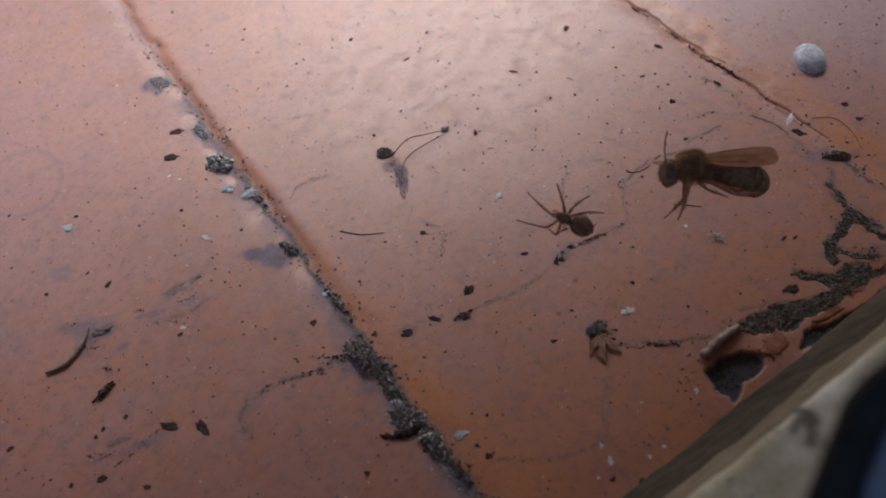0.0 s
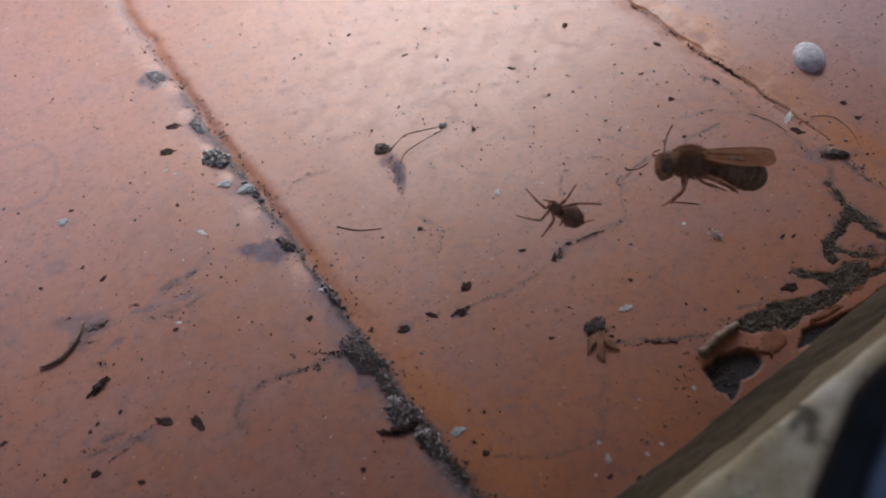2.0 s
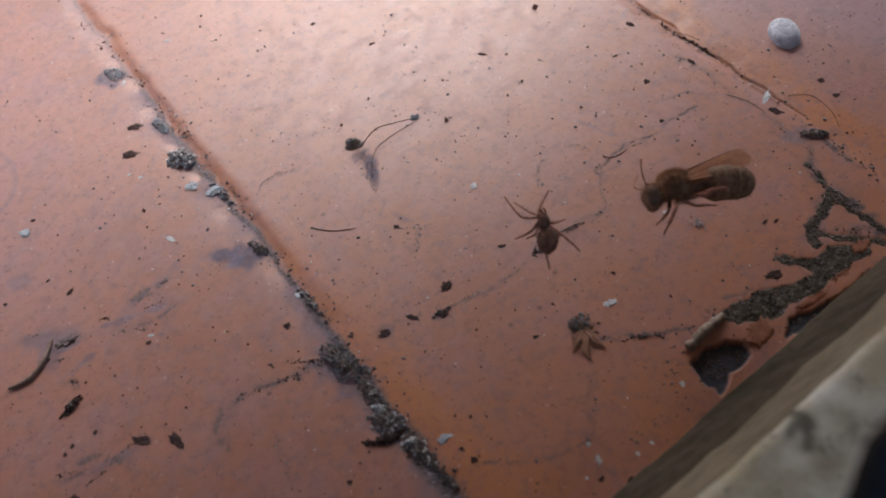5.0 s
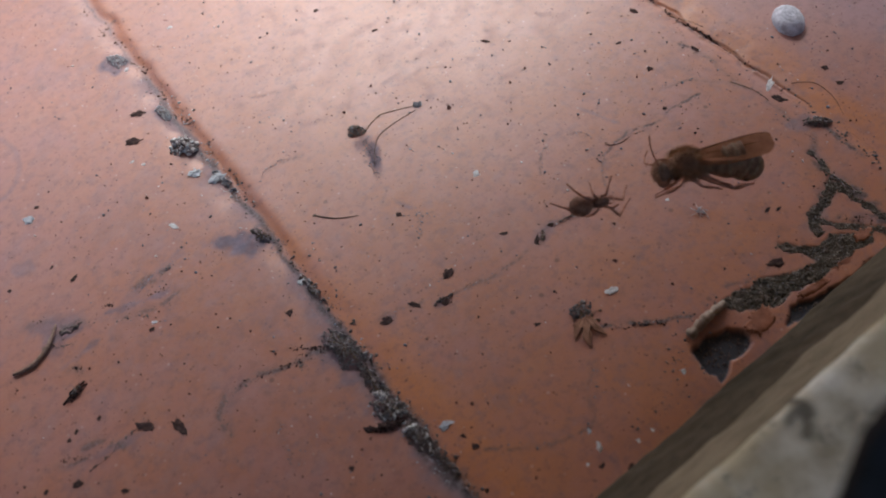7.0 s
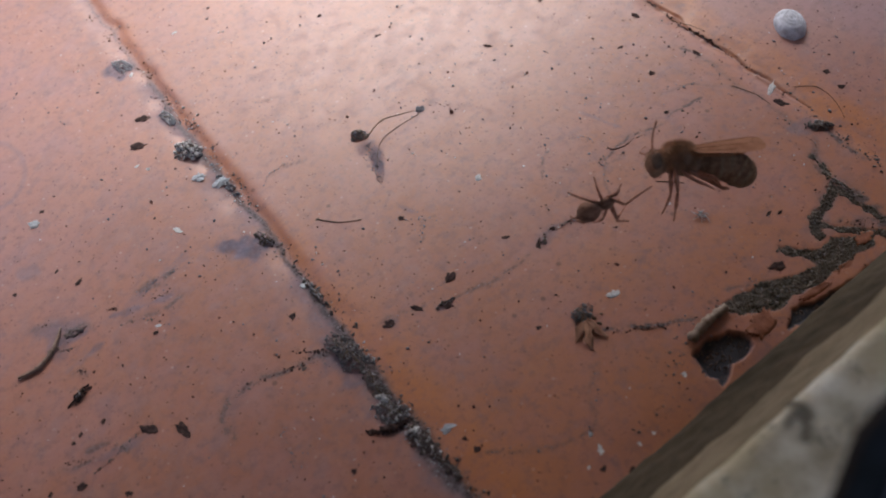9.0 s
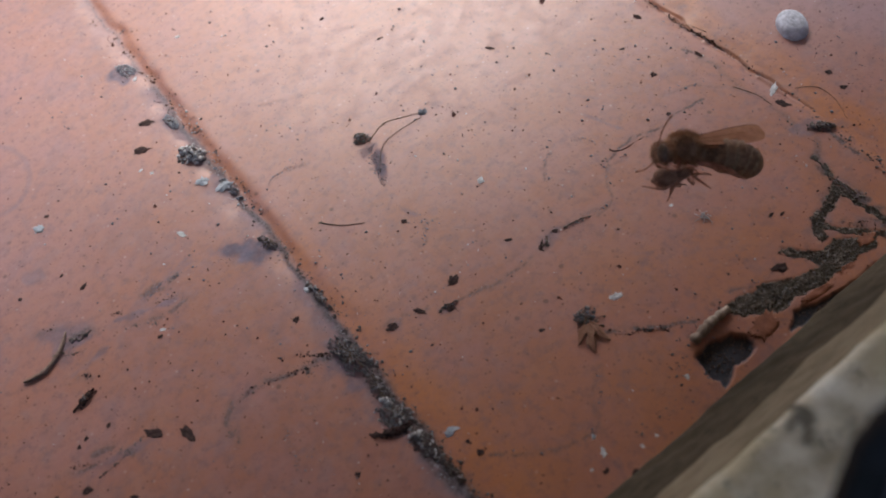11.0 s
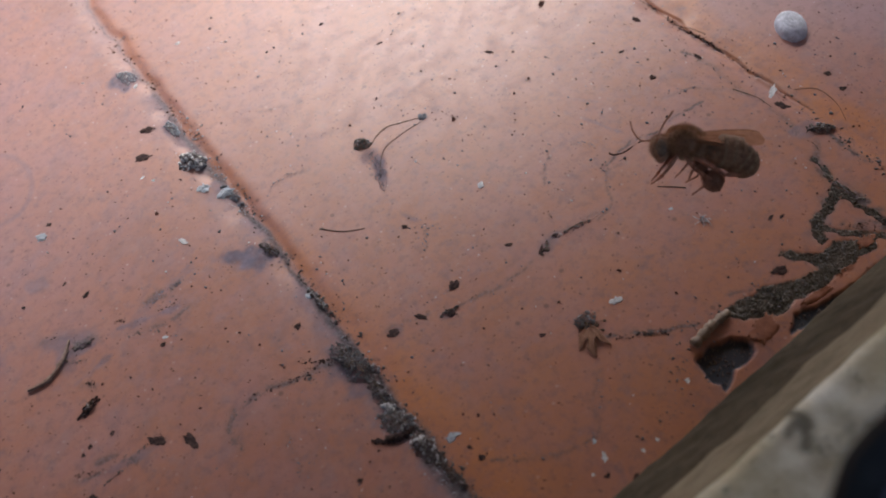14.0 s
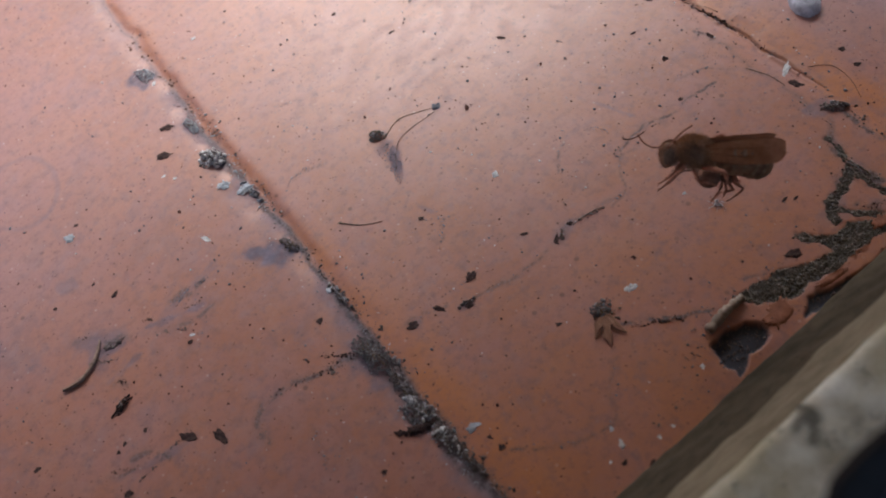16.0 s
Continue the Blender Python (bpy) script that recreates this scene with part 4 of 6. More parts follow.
def litter_line(name, points, count, spread, size, mat, label, category, seed):
    """A shrivelled bit built up of overlapping scraps along a line; millimetres."""
    rng = np.random.RandomState(seed)
    pts = np.array([p[:2] for p in curve_points([(x, y, 0) for x, y in points], 10)])
    at = np.sort(rng.rand(count)) * (len(pts) - 1)
    swell = np.sin(np.pi * (0.12 + 0.8 * at / (len(pts) - 1)))
    x = np.interp(at, np.arange(len(pts)), pts[:, 0]) + rng.normal(0, spread, count) * swell
    y = np.interp(at, np.arange(len(pts)), pts[:, 1]) + rng.normal(0, spread, count) * swell
    sizes = size * (0.45 + 0.8 * rng.rand(count)) * swell
    ob = grains(name, np.stack([x, y, height(x, y) + sizes * 0.2], 1), sizes, mat, seed, 0.45, (0.3, 0.6))
    return tagged(ob, label, category)


litter_line("dirt_streak", ((32.5, 85.0), (31.4, 81.4), (30.0, 77.4)), 150, 0.42, 0.26, GREY, "blue-grey streak of dried dirt on the sill", "dirt", 86)
# a brown curved smudge, built as a raised ridge with scraps over it
SMUDGE = matter("smudge_brown", (0.17, 0.115, 0.085), (0.38, 0.27, 0.21), 1200.0, 0.7)
strand("brown_smudge", ((-18.4, 79.7), (-15.9, 79.5), (-13.6, 80.9), (-11.9, 83.2)), 0.32, SMUDGE, "brown curved smudge on the sill, built as a low ridge", "husk", 0.0, 0.8, None, 0.75)
litter_line("leaf_scrap", ((35.8, 45.6), (37.0, 44.8), (38.2, 45.4)), 70, 0.6, 0.45, HUSK, "brown crumbled leaf scraps on the sill", "dried leaf", 85)
litter_line("smudge_scrap", ((-18.0, 79.7), (-15.9, 79.6), (-13.6, 81.0), (-12.1, 83.0)), 90, 0.16, 0.5, SMUDGE, "flaking brown scraps along a smudge on the sill", "husk", 84)
litter_line("dark_leaf_bit", ((-12.0, 82.0), (-10.6, 81.4), (-9.2, 81.6)), 50, 0.22, 0.45, SOIL, "shrivelled dark leaf bit on the sill", "leaf", 82)
litter_line("dark_twig", ((10.5, 49.0), (12.1, 47.9), (13.9, 47.6), (15.2, 47.8)), 130, 0.22, 0.75, BLACK, "short blackened twig sticking out of a tile joint", "twig", 83)
for k in range(7):
    d = 0.9 * k + 0.3
    strand("white_fibre", ((56.8 + 0.15 * math.cos(d), 48.4 + 0.15 * math.sin(d)), (56.8 + (0.5 + 0.1 * (k % 3)) * math.cos(d + 0.2), 48.4 + 0.6 * math.sin(d + 0.2)), (56.8 + (0.9 + 0.3 * (k % 2)) * math.cos(d), 48.4 + (0.9 + 0.2 * (k % 3)) * math.sin(d))), 0.045, WHITE, "fine white fibre of a fluffy tuft on the sill", "fibre", 0.25)
crack_dirt(((78.8, 90.8), (78.9, 81.8), (78.7, 75.6), (79.3, 69.4), (79.5, 64.7)), 320, 0.14, 0.30, BLACK, 60)
crack_dirt(((12.9, 140.0), (13.6, 128.0), (14.6, 114.0), (14.9, 104.0)), 260, 0.55, 0.30, RUST, 65)
crack_dirt(((14.0, 112.0), (14.4, 104.0), (14.6, 96.0), (14.6, 86.0)), 220, 0.7, 0.30, DUST, 66)
crack_dirt(((13.6, 62.0), (13.6, 55.0), (14.2, 48.0), (15.0, 40.0)), 260, 0.9, 0.26, DUST, 67)
crack_dirt(((14.8, 114.0), (14.9, 108.0), (15.2, 95.0), (15.3, 80.0), (15.2, 65.0)), 420, 0.5, 0.36, SOIL, 61)
crack_dirt(((15.3, 66.0), (15.2, 55.0), (15.4, 45.0), (16.0, 36.0)), 380, 0.6, 0.36, SOIL, 62)
crack_dirt(((78.8, 62.0), (79.0, 54.0), (78.4, 46.0), (77.4, 40.0)), 160, 0.6, 0.34, SOIL, 63)
crack_dirt(((30.2, 32.4), (36.0, 32.4), (44.0, 37.0), (50.0, 37.6)), 150, 0.6, 0.30, SOIL, 64)

speck("dark_crumb", 67.7, 92.9, 1.37, 0.80, 47, RUST, "dark red-brown crumb on the painted sill", "crumb", 0.7, group="dark crumbs on the sill")
speck("dark_crumb", 44.2, 82.2, 0.63, 0.91, -39, RUST, "dark red-brown crumb on the painted sill", "crumb", 0.7, group="dark crumbs on the sill")
speck("dark_crumb", 53.3, 80.6, 0.47, 0.59, -40, RUST, "dark red-brown crumb on the painted sill", "crumb", 0.7, group="dark crumbs on the sill")
speck("dark_crumb", 56.5, 81.5, 0.40, 0.60, -40, RUST, "dark red-brown crumb on the painted sill", "crumb", 0.7, group="dark crumbs on the sill")
speck("dark_crumb", 48.3, 89.0, 0.41, 0.49, -40, RUST, "dark red-brown crumb on the painted sill", "crumb", 0.7, group="dark crumbs on the sill")
speck("dark_crumb", 38.4, 92.9, 0.42, 0.61, -40, RUST, "dark red-brown crumb on the painted sill", "crumb", 0.7, group="dark crumbs on the sill")
speck("dark_crumb", 32.8, 90.9, 0.49, 0.59, -39, RUST, "dark red-brown crumb on the painted sill", "crumb", 0.7, group="dark crumbs on the sill")
speck("dark_crumb", 4.8, 94.7, 0.57, 0.65, -38, RUST, "dark red-brown crumb on the painted sill", "crumb", 0.7, group="dark crumbs on the sill")
speck("dark_crumb", 47.4, 42.8, 0.44, 0.48, -37, RUST, "dark red-brown crumb on the painted sill", "crumb", 0.7, group="dark crumbs on the sill")
speck("dark_crumb", -2.8, 64.6, 0.40, 0.38, -36, RUST, "dark red-brown crumb on the painted sill", "crumb", 0.7, group="dark crumbs on the sill")
speck("dark_crumb", 21.1, 44.5, 0.42, 0.48, -36, RUST, "dark red-brown crumb on the painted sill", "crumb", 0.7, group="dark crumbs on the sill")
speck("dark_crumb", 19.9, 45.6, 0.37, 0.34, -36, RUST, "dark red-brown crumb on the painted sill", "crumb", 0.7, group="dark crumbs on the sill")
speck("dark_crumb", 44.6, 49.2, 0.75, 0.48, -75, RUST, "dark red-brown crumb on the painted sill", "crumb", 0.7, group="dark crumbs on the sill")
speck("dark_crumb", -10.8, 74.9, 0.35, 0.41, -36, RUST, "dark red-brown crumb on the painted sill", "crumb", 0.7, group="dark crumbs on the sill")
speck("dark_crumb", 6.4, 67.6, 0.35, 0.41, -36, RUST, "dark red-brown crumb on the painted sill", "crumb", 0.7, group="dark crumbs on the sill")
speck("dark_crumb", 4.2, 72.3, 0.35, 0.34, -37, RUST, "dark red-brown crumb on the painted sill", "crumb", 0.7, group="dark crumbs on the sill")
speck("soil_crumb", -7.7, 103.1, 0.69, 0.70, 22, BLACK, "blackish soil crumb lying on the painted sill", "crumb", 0.5, group="soil crumbs on the sill")
speck("soil_crumb", -15.0, 91.9, 0.62, 0.58, -37, BLACK, "blackish soil crumb lying on the painted sill", "crumb", 0.5, group="soil crumbs on the sill")
speck("soil_crumb", -9.4, 92.0, 0.81, 0.48, 46, BLACK, "blackish soil crumb lying on the painted sill", "crumb", 0.5, group="soil crumbs on the sill")
speck("soil_crumb", 11.2, 66.9, 0.83, 0.91, -37, BLACK, "blackish soil crumb lying on the painted sill", "crumb", 0.5, group="soil crumbs on the sill")
speck("soil_crumb", -14.9, 68.2, 0.54, 0.59, -36, BLACK, "blackish soil crumb lying on the painted sill", "crumb", 0.5, group="soil crumbs on the sill")
speck("soil_crumb", -15.9, 67.7, 0.54, 0.59, -35, BLACK, "blackish soil crumb lying on the painted sill", "crumb", 0.5, group="soil crumbs on the sill")
speck("soil_crumb", -12.2, 68.2, 0.54, 0.75, -36, BLACK, "blackish soil crumb lying on the painted sill", "crumb", 0.5, group="soil crumbs on the sill")
speck("soil_crumb", -16.9, 62.3, 1.16, 1.03, -35, BLACK, "blackish soil crumb lying on the painted sill", "crumb", 0.5, group="soil crumbs on the sill")
speck("soil_crumb", -13.0, 58.4, 0.95, 0.67, -35, BLACK, "blackish soil crumb lying on the painted sill", "crumb", 0.5, group="soil crumbs on the sill")
speck("soil_crumb", -20.0, 63.5, 0.56, 0.53, 1, BLACK, "blackish soil crumb lying on the painted sill", "crumb", 0.5, group="soil crumbs on the sill")
speck("soil_crumb", 7.2, 46.1, 0.72, 0.64, -35, BLACK, "blackish soil crumb lying on the painted sill", "crumb", 0.5, group="soil crumbs on the sill")
speck("soil_crumb", 32.4, 48.0, 0.97, 0.52, -13, BLACK, "blackish soil crumb lying on the painted sill", "crumb", 0.5, group="soil crumbs on the sill")
speck("soil_crumb", 18.3, 42.1, 0.53, 0.52, -35, BLACK, "blackish soil crumb lying on the painted sill", "crumb", 0.5, group="soil crumbs on the sill")
speck("soil_crumb", 18.6, 40.4, 0.83, 0.76, -3, BLACK, "blackish soil crumb lying on the painted sill", "crumb", 0.5, group="soil crumbs on the sill")
speck("soil_crumb", 28.6, 59.8, 1.39, 1.16, 0, BLACK, "blackish soil crumb lying on the painted sill", "crumb", 0.5, group="soil crumbs on the sill")
speck("soil_crumb", 23.2, 58.7, 1.53, 0.63, -54, BLACK, "blackish soil crumb lying on the painted sill", "crumb", 0.5, group="soil crumbs on the sill")
speck("soil_crumb", 26.3, 56.8, 1.36, 0.94, 31, BLACK, "blackish soil crumb lying on the painted sill", "crumb", 0.5, group="soil crumbs on the sill")
speck("soil_crumb", 37.2, 60.4, 1.10, 0.63, -24, BLACK, "blackish soil crumb lying on the painted sill", "crumb", 0.5, group="soil crumbs on the sill")
speck("soil_crumb", 39.6, 57.2, 1.38, 0.56, 42, BLACK, "blackish soil crumb lying on the painted sill", "crumb", 0.5, group="soil crumbs on the sill")
speck("soil_crumb", 62.9, 43.7, 1.06, 0.43, 12, BLACK, "blackish soil crumb lying on the painted sill", "crumb", 0.5, group="soil crumbs on the sill")
speck("soil_crumb", 64.0, 43.0, 1.07, 0.43, 12, BLACK, "blackish soil crumb lying on the painted sill", "crumb", 0.5, group="soil crumbs on the sill")
speck("soil_crumb", 84.9, 52.6, 0.97, 0.99, -39, BLACK, "blackish soil crumb lying on the painted sill", "crumb", 0.5, group="soil crumbs on the sill")
speck("soil_crumb", 75.2, 80.6, 1.76, 0.76, -71, BLACK, "blackish soil crumb lying on the painted sill", "crumb", 0.5, group="soil crumbs on the sill")
speck("soil_crumb", 69.2, 77.0, 0.99, 0.49, -17, BLACK, "blackish soil crumb lying on the painted sill", "crumb", 0.5, group="soil crumbs on the sill")
speck("soil_crumb", 55.7, 89.7, 1.48, 0.51, -55, BLACK, "blackish soil crumb lying on the painted sill", "crumb", 0.5, group="soil crumbs on the sill")
speck("soil_crumb", 58.3, 87.4, 0.49, 0.51, -40, BLACK, "blackish soil crumb lying on the painted sill", "crumb", 0.5, group="soil crumbs on the sill")
speck("soil_crumb", 67.6, 80.9, 0.40, 0.51, -40, BLACK, "blackish soil crumb lying on the painted sill", "crumb", 0.5, group="soil crumbs on the sill")
speck("soil_crumb", 45.0, 102.6, 1.14, 0.55, -9, BLACK, "blackish soil crumb lying on the painted sill", "crumb", 0.5, group="soil crumbs on the sill")
speck("soil_crumb", 40.7, 112.7, 0.94, 0.69, 21, BLACK, "blackish soil crumb lying on the painted sill", "crumb", 0.5, group="soil crumbs on the sill")
speck("soil_crumb", 29.0, 71.0, 0.87, 0.67, -38, BLACK, "blackish soil crumb lying on the painted sill", "crumb", 0.5, group="soil crumbs on the sill")
speck("soil_crumb", 53.2, 40.7, 0.37, 0.40, -37, BLACK, "blackish soil crumb lying on the painted sill", "crumb", 0.5, group="soil crumbs on the sill")
speck("soil_crumb", 42.2, 57.9, 0.93, 0.74, 11, BLACK, "blackish soil crumb lying on the painted sill", "crumb", 0.5, group="soil crumbs on the sill")
speck("soil_crumb", -2.8, 75.2, 0.72, 0.77, -37, BLACK, "blackish soil crumb lying on the painted sill", "crumb", 0.5, group="soil crumbs on the sill")
speck("soil_crumb", -7.7, 88.5, 1.44, 0.60, 26, BLACK, "blackish soil crumb lying on the painted sill", "crumb", 0.5, group="soil crumbs on the sill")
speck("soil_crumb", 65.3, 63.5, 0.81, 0.56, 11, BLACK, "blackish soil crumb lying on the painted sill", "crumb", 0.5, group="soil crumbs on the sill")
speck("soil_crumb", 68.9, 70.3, 1.06, 1.17, -40, BLACK, "blackish soil crumb lying on the painted sill", "crumb", 0.5, group="soil crumbs on the sill")
speck("soil_crumb", 85.6, 55.6, 0.99, 0.91, -40, BLACK, "blackish soil crumb lying on the painted sill", "crumb", 0.5, group="soil crumbs on the sill")
speck("dark_flake", 7.4, 105.7, 2.11, 1.37, -25, BLACK, "thin dark brown flake of litter on the sill", "flake", 0.35, group="dark flakes on the sill")
speck("dark_flake", 10.0, 110.4, 2.06, 1.16, -32, BLACK, "thin dark brown flake of litter on the sill", "flake", 0.35, group="dark flakes on the sill")
speck("dark_flake", -8.4, 64.0, 2.08, 0.91, -46, BLACK, "thin dark brown flake of litter on the sill", "flake", 0.35, group="dark flakes on the sill")
speck("dark_flake", -5.3, 61.6, 2.61, 1.01, -80, BLACK, "thin dark brown flake of litter on the sill", "flake", 0.35, group="dark flakes on the sill")
speck("dark_flake", 58.1, 37.8, 1.79, 1.26, -24, BLACK, "thin dark brown flake of litter on the sill", "flake", 0.35, group="dark flakes on the sill")
speck("dark_flake", 77.2, 55.6, 1.86, 1.17, -70, BLACK, "thin dark brown flake of litter on the sill", "flake", 0.35, group="dark flakes on the sill")
speck("dark_flake", 76.0, 69.2, 1.36, 0.66, -90, BLACK, "thin dark brown flake of litter on the sill", "flake", 0.35, group="dark flakes on the sill")
speck("dark_flake", 19.5, 58.9, 1.46, 1.04, 0, BLACK, "thin dark brown flake of litter on the sill", "flake", 0.35, group="dark flakes on the sill")
speck("dark_flake", -24.6, 72.1, 1.03, 0.58, 2, BLACK, "thin dark brown flake of litter on the sill", "flake", 0.35, group="dark flakes on the sill")
speck("dark_flake", 27.3, 31.1, 0.95, 0.51, 6, BLACK, "thin dark brown flake of litter on the sill", "flake", 0.35, group="dark flakes on the sill")
speck("dark_flake", 29.5, 29.4, 0.98, 0.44, 24, BLACK, "thin dark brown flake of litter on the sill", "flake", 0.35, group="dark flakes on the sill")
speck("pale_crumb", 41.6, 46.3, 1.33, 1.00, -13, WHITE, "small whitish crumb lying on the painted sill", "crumb", 0.5, group="pale crumbs on the sill")
speck("pale_crumb", 40.1, 70.2, 1.10, 1.00, 32, WHITE, "small whitish crumb lying on the painted sill", "crumb", 0.5, group="pale crumbs on the sill")
speck("pale_crumb", 40.7, 34.0, 0.64, 0.69, -36, WHITE, "small whitish crumb lying on the painted sill", "crumb", 0.5, group="pale crumbs on the sill")
speck("pale_crumb", 28.4, 32.9, 0.68, 1.00, -35, WHITE, "small whitish crumb lying on the painted sill", "crumb", 0.5, group="pale crumbs on the sill")
speck("pale_crumb", 21.6, 125.0, 0.80, 0.62, -7, WHITE, "small whitish crumb lying on the painted sill", "crumb", 0.5, group="pale crumbs on the sill")
speck("pale_crumb", 61.4, 102.7, 0.54, 0.73, -41, WHITE, "small whitish crumb lying on the painted sill", "crumb", 0.5, group="pale crumbs on the sill")
speck("pale_crumb", 64.6, 101.5, 0.62, 0.74, -41, WHITE, "small whitish crumb lying on the painted sill", "crumb", 0.5, group="pale crumbs on the sill")
speck("pale_crumb", 5.7, 87.8, 1.55, 0.66, -73, WHITE, "small whitish crumb lying on the painted sill", "crumb", 0.5, group="pale crumbs on the sill")
speck("pale_crumb", -9.2, 101.1, 0.75, 0.54, -38, WHITE, "small whitish crumb lying on the painted sill", "crumb", 0.5, group="pale crumbs on the sill")
speck("pale_crumb", -2.2, 76.0, 0.79, 0.52, -37, WHITE, "small whitish crumb lying on the painted sill", "crumb", 0.5, group="pale crumbs on the sill")
speck("pale_crumb", 11.8, 94.7, 0.82, 0.89, -38, WHITE, "small whitish crumb lying on the painted sill", "crumb", 0.5, group="pale crumbs on the sill")
speck("pale_crumb", 12.4, 120.6, 0.66, 1.12, -40, WHITE, "small whitish crumb lying on the painted sill", "crumb", 0.5, group="pale crumbs on the sill")
speck("pale_crumb", 55.2, 52.1, 0.53, 0.55, -38, WHITE, "small whitish crumb lying on the painted sill", "crumb", 0.5, group="pale crumbs on the sill")
speck("pale_crumb", 26.3, 32.1, 0.39, 0.43, -35, WHITE, "small whitish crumb lying on the painted sill", "crumb", 0.5, group="pale crumbs on the sill")
speck("pale_crumb", 33.8, 31.0, 0.51, 0.45, -35, WHITE, "small whitish crumb lying on the painted sill", "crumb", 0.5, group="pale crumbs on the sill")
speck("pale_crumb", 31.9, 31.0, 0.45, 0.44, -35, WHITE, "small whitish crumb lying on the painted sill", "crumb", 0.5, group="pale crumbs on the sill")
speck("pale_crumb", 5.8, 102.1, 0.70, 0.48, 6, WHITE, "small whitish crumb lying on the painted sill", "crumb", 0.5, group="pale crumbs on the sill")
speck("pale_crumb", 6.8, 100.6, 0.67, 0.57, -38, WHITE, "small whitish crumb lying on the painted sill", "crumb", 0.5, group="pale crumbs on the sill")
speck("grey_wad", 11.7, 94.4, 1.63, 1.54, -38, DUST, "small grey wad of dust on the painted sill", "dust", 0.5)
speck("grey_wad", -9.3, 101.6, 1.49, 1.31, -38, DUST, "small grey wad of dust on the painted sill", "dust", 0.5)
speck("grey_wad", 17.5, 44.2, 1.57, 1.06, -2, DUST, "small grey wad of dust on the painted sill", "dust", 0.5)
speck("grey_wad", 13.6, 91.9, 1.78, 2.41, -70, DUST, "small grey wad of dust on the painted sill", "dust", 0.5)
speck("grey_wad", 28.7, 34.7, 0.57, 0.64, -35, DUST, "small grey wad of dust on the painted sill", "dust", 0.5)
speck("grey_wad", 14.3, 70.0, 0.99, 1.05, -37, DUST, "small grey wad of dust on the painted sill", "dust", 0.5)
speck("pale_shard", 78.0, 57.9, 2.11, 0.70, 25, WHITE, "pale pointed shard stuck in a tile joint", "shard", 0.6)


# ---- dark plate of unknown use close to the viewer ----
def rounded_plate(outline, low, high, bevel):
    bm = bmesh.new()
    face = bm.faces.new([bm.verts.new((x * MM, y * MM, low * MM)) for x, y in outline])
    up = bmesh.ops.extrude_face_region(bm, geom=[face])["geom"]
    bmesh.ops.translate(bm, vec=(0, 0, (high - low) * MM), verts=[g for g in up if isinstance(g, bmesh.types.BMVert)])
    bmesh.ops.recalc_face_normals(bm, faces=bm.faces)
    bmesh.ops.bevel(bm, geom=[e for e in bm.edges], offset=bevel * MM, segments=3, affect="EDGES", profile=0.6)
    return bm


# dark blue plate with a black edge; its reach down to the rail is added
stay = tagged(new("near_plate"), "dark blue plate with a black edge close to the viewer", "window stay")
stay.matrix_basis = pose(0.0101, 0.0230, 0.0563, 40.13, 6.84, -31.8)
part("rubber_edge", rounded_plate([(14.2, -45.0), (15.0, -14.0), (15.9, -10.6), (16.7, -8.6), (17.5, -6.5), (18.5, -5.4), (20.4, -3.9), (40.0, 7.0), (40.0, -45.0)], -1.2, 0.0, 0.3), RUBBER, stay, "matt black rubber edge")
part("blade", rounded_plate([(16.4, -45.0), (17.0, -14.0), (17.9, -9.8), (18.7, -7.8), (20.6, -6.0), (39.9, 4.6), (39.9, -45.0)], -0.9, 0.3, 0.2), GASKET, stay, "dark blue coated metal blade")


# ---- unseen slabs added to shade the sill, with a wall and ground below ----
def slab(name, low, high, mat, label, category):
    bm = bmesh.new()
    bmesh.ops.create_cube(bm, size=1.0)
    for v in bm.verts:
        v.co = Vector([(a + b) / 2 + c * (b - a) for c, a, b in zip(v.co, low, high)])
    return tagged(mesh_object(name, bm, mat, False), label, category, kind="structure")


slab("wall_below", (-1.2, -0.10, -0.9), (1.4, 0.19, -0.021), PLASTER, "plain rendered wall under the sill", "wall")
# unseen walls added at the sides and above to block part of the sky
slab("shade_wall_left", (-1.2, -0.12, -0.02), (-0.25, 0.02, 1.4), PLASTER, "unseen plain wall added beside the window to block sky", "wall")
slab("shade_wall_right", (0.21, -0.12, -0.02), (1.4, 0.02, 1.4), PLASTER, "unseen plain wall added beside the window to block sky", "wall")
slab("shade_wall_above", (-1.2, -0.12, 0.30), (1.4, 0.02, 1.4), PLASTER, "unseen plain wall added over the window to block sky", "wall")
# unseen block added to keep light off the left side of the sill
slab("left_shade_block", (-1.2, 0.022, -0.02), (-0.052, 0.080, 0.5), PLASTER, "unseen plain block added to darken the left of the sill", "wall")
# unseen panel over the viewer, added and tuned to darken the near tiles
overhang = slab("shade_panel", (-0.26, -0.01, -0.012), (0.25, 0.254, 0.012), WARM_PANEL, "unseen solid panel added over the sill to darken its near part", "window")
overhang.matrix_basis = pose(0, -0.05, 0.176, -12, 0, -8)
slab("ground", (-400.0, -400.0, -1.0), (400.0, 400.0, -0.9), EARTH, "bare garden ground below the window", "ground")


# ---- bee and spider hanging in a web over the sill ----
BEE_DARK = matter("bee_dark_brown", (0.220, 0.119, 0.074), (0.490, 0.279, 0.169), 900.0, 0.6, 0.3, 0.00005, 0.15)
BEE_ABDOMEN = matter("bee_abdomen", (0.166, 0.089, 0.050), (0.374, 0.208, 0.117), 1400.0, 0.55, 0.4, 0.00005, 0.2)
BEE_FUR = matter("bee_fur_ochre", (0.321, 0.177, 0.098), (0.641, 0.380, 0.211), 2500.0, 0.9, spec=0.05)
BEE_BAND = matter("bee_pale_band", (0.201, 0.124, 0.073), (0.388, 0.251, 0.151), 2500.0, 0.8, spec=0.1)
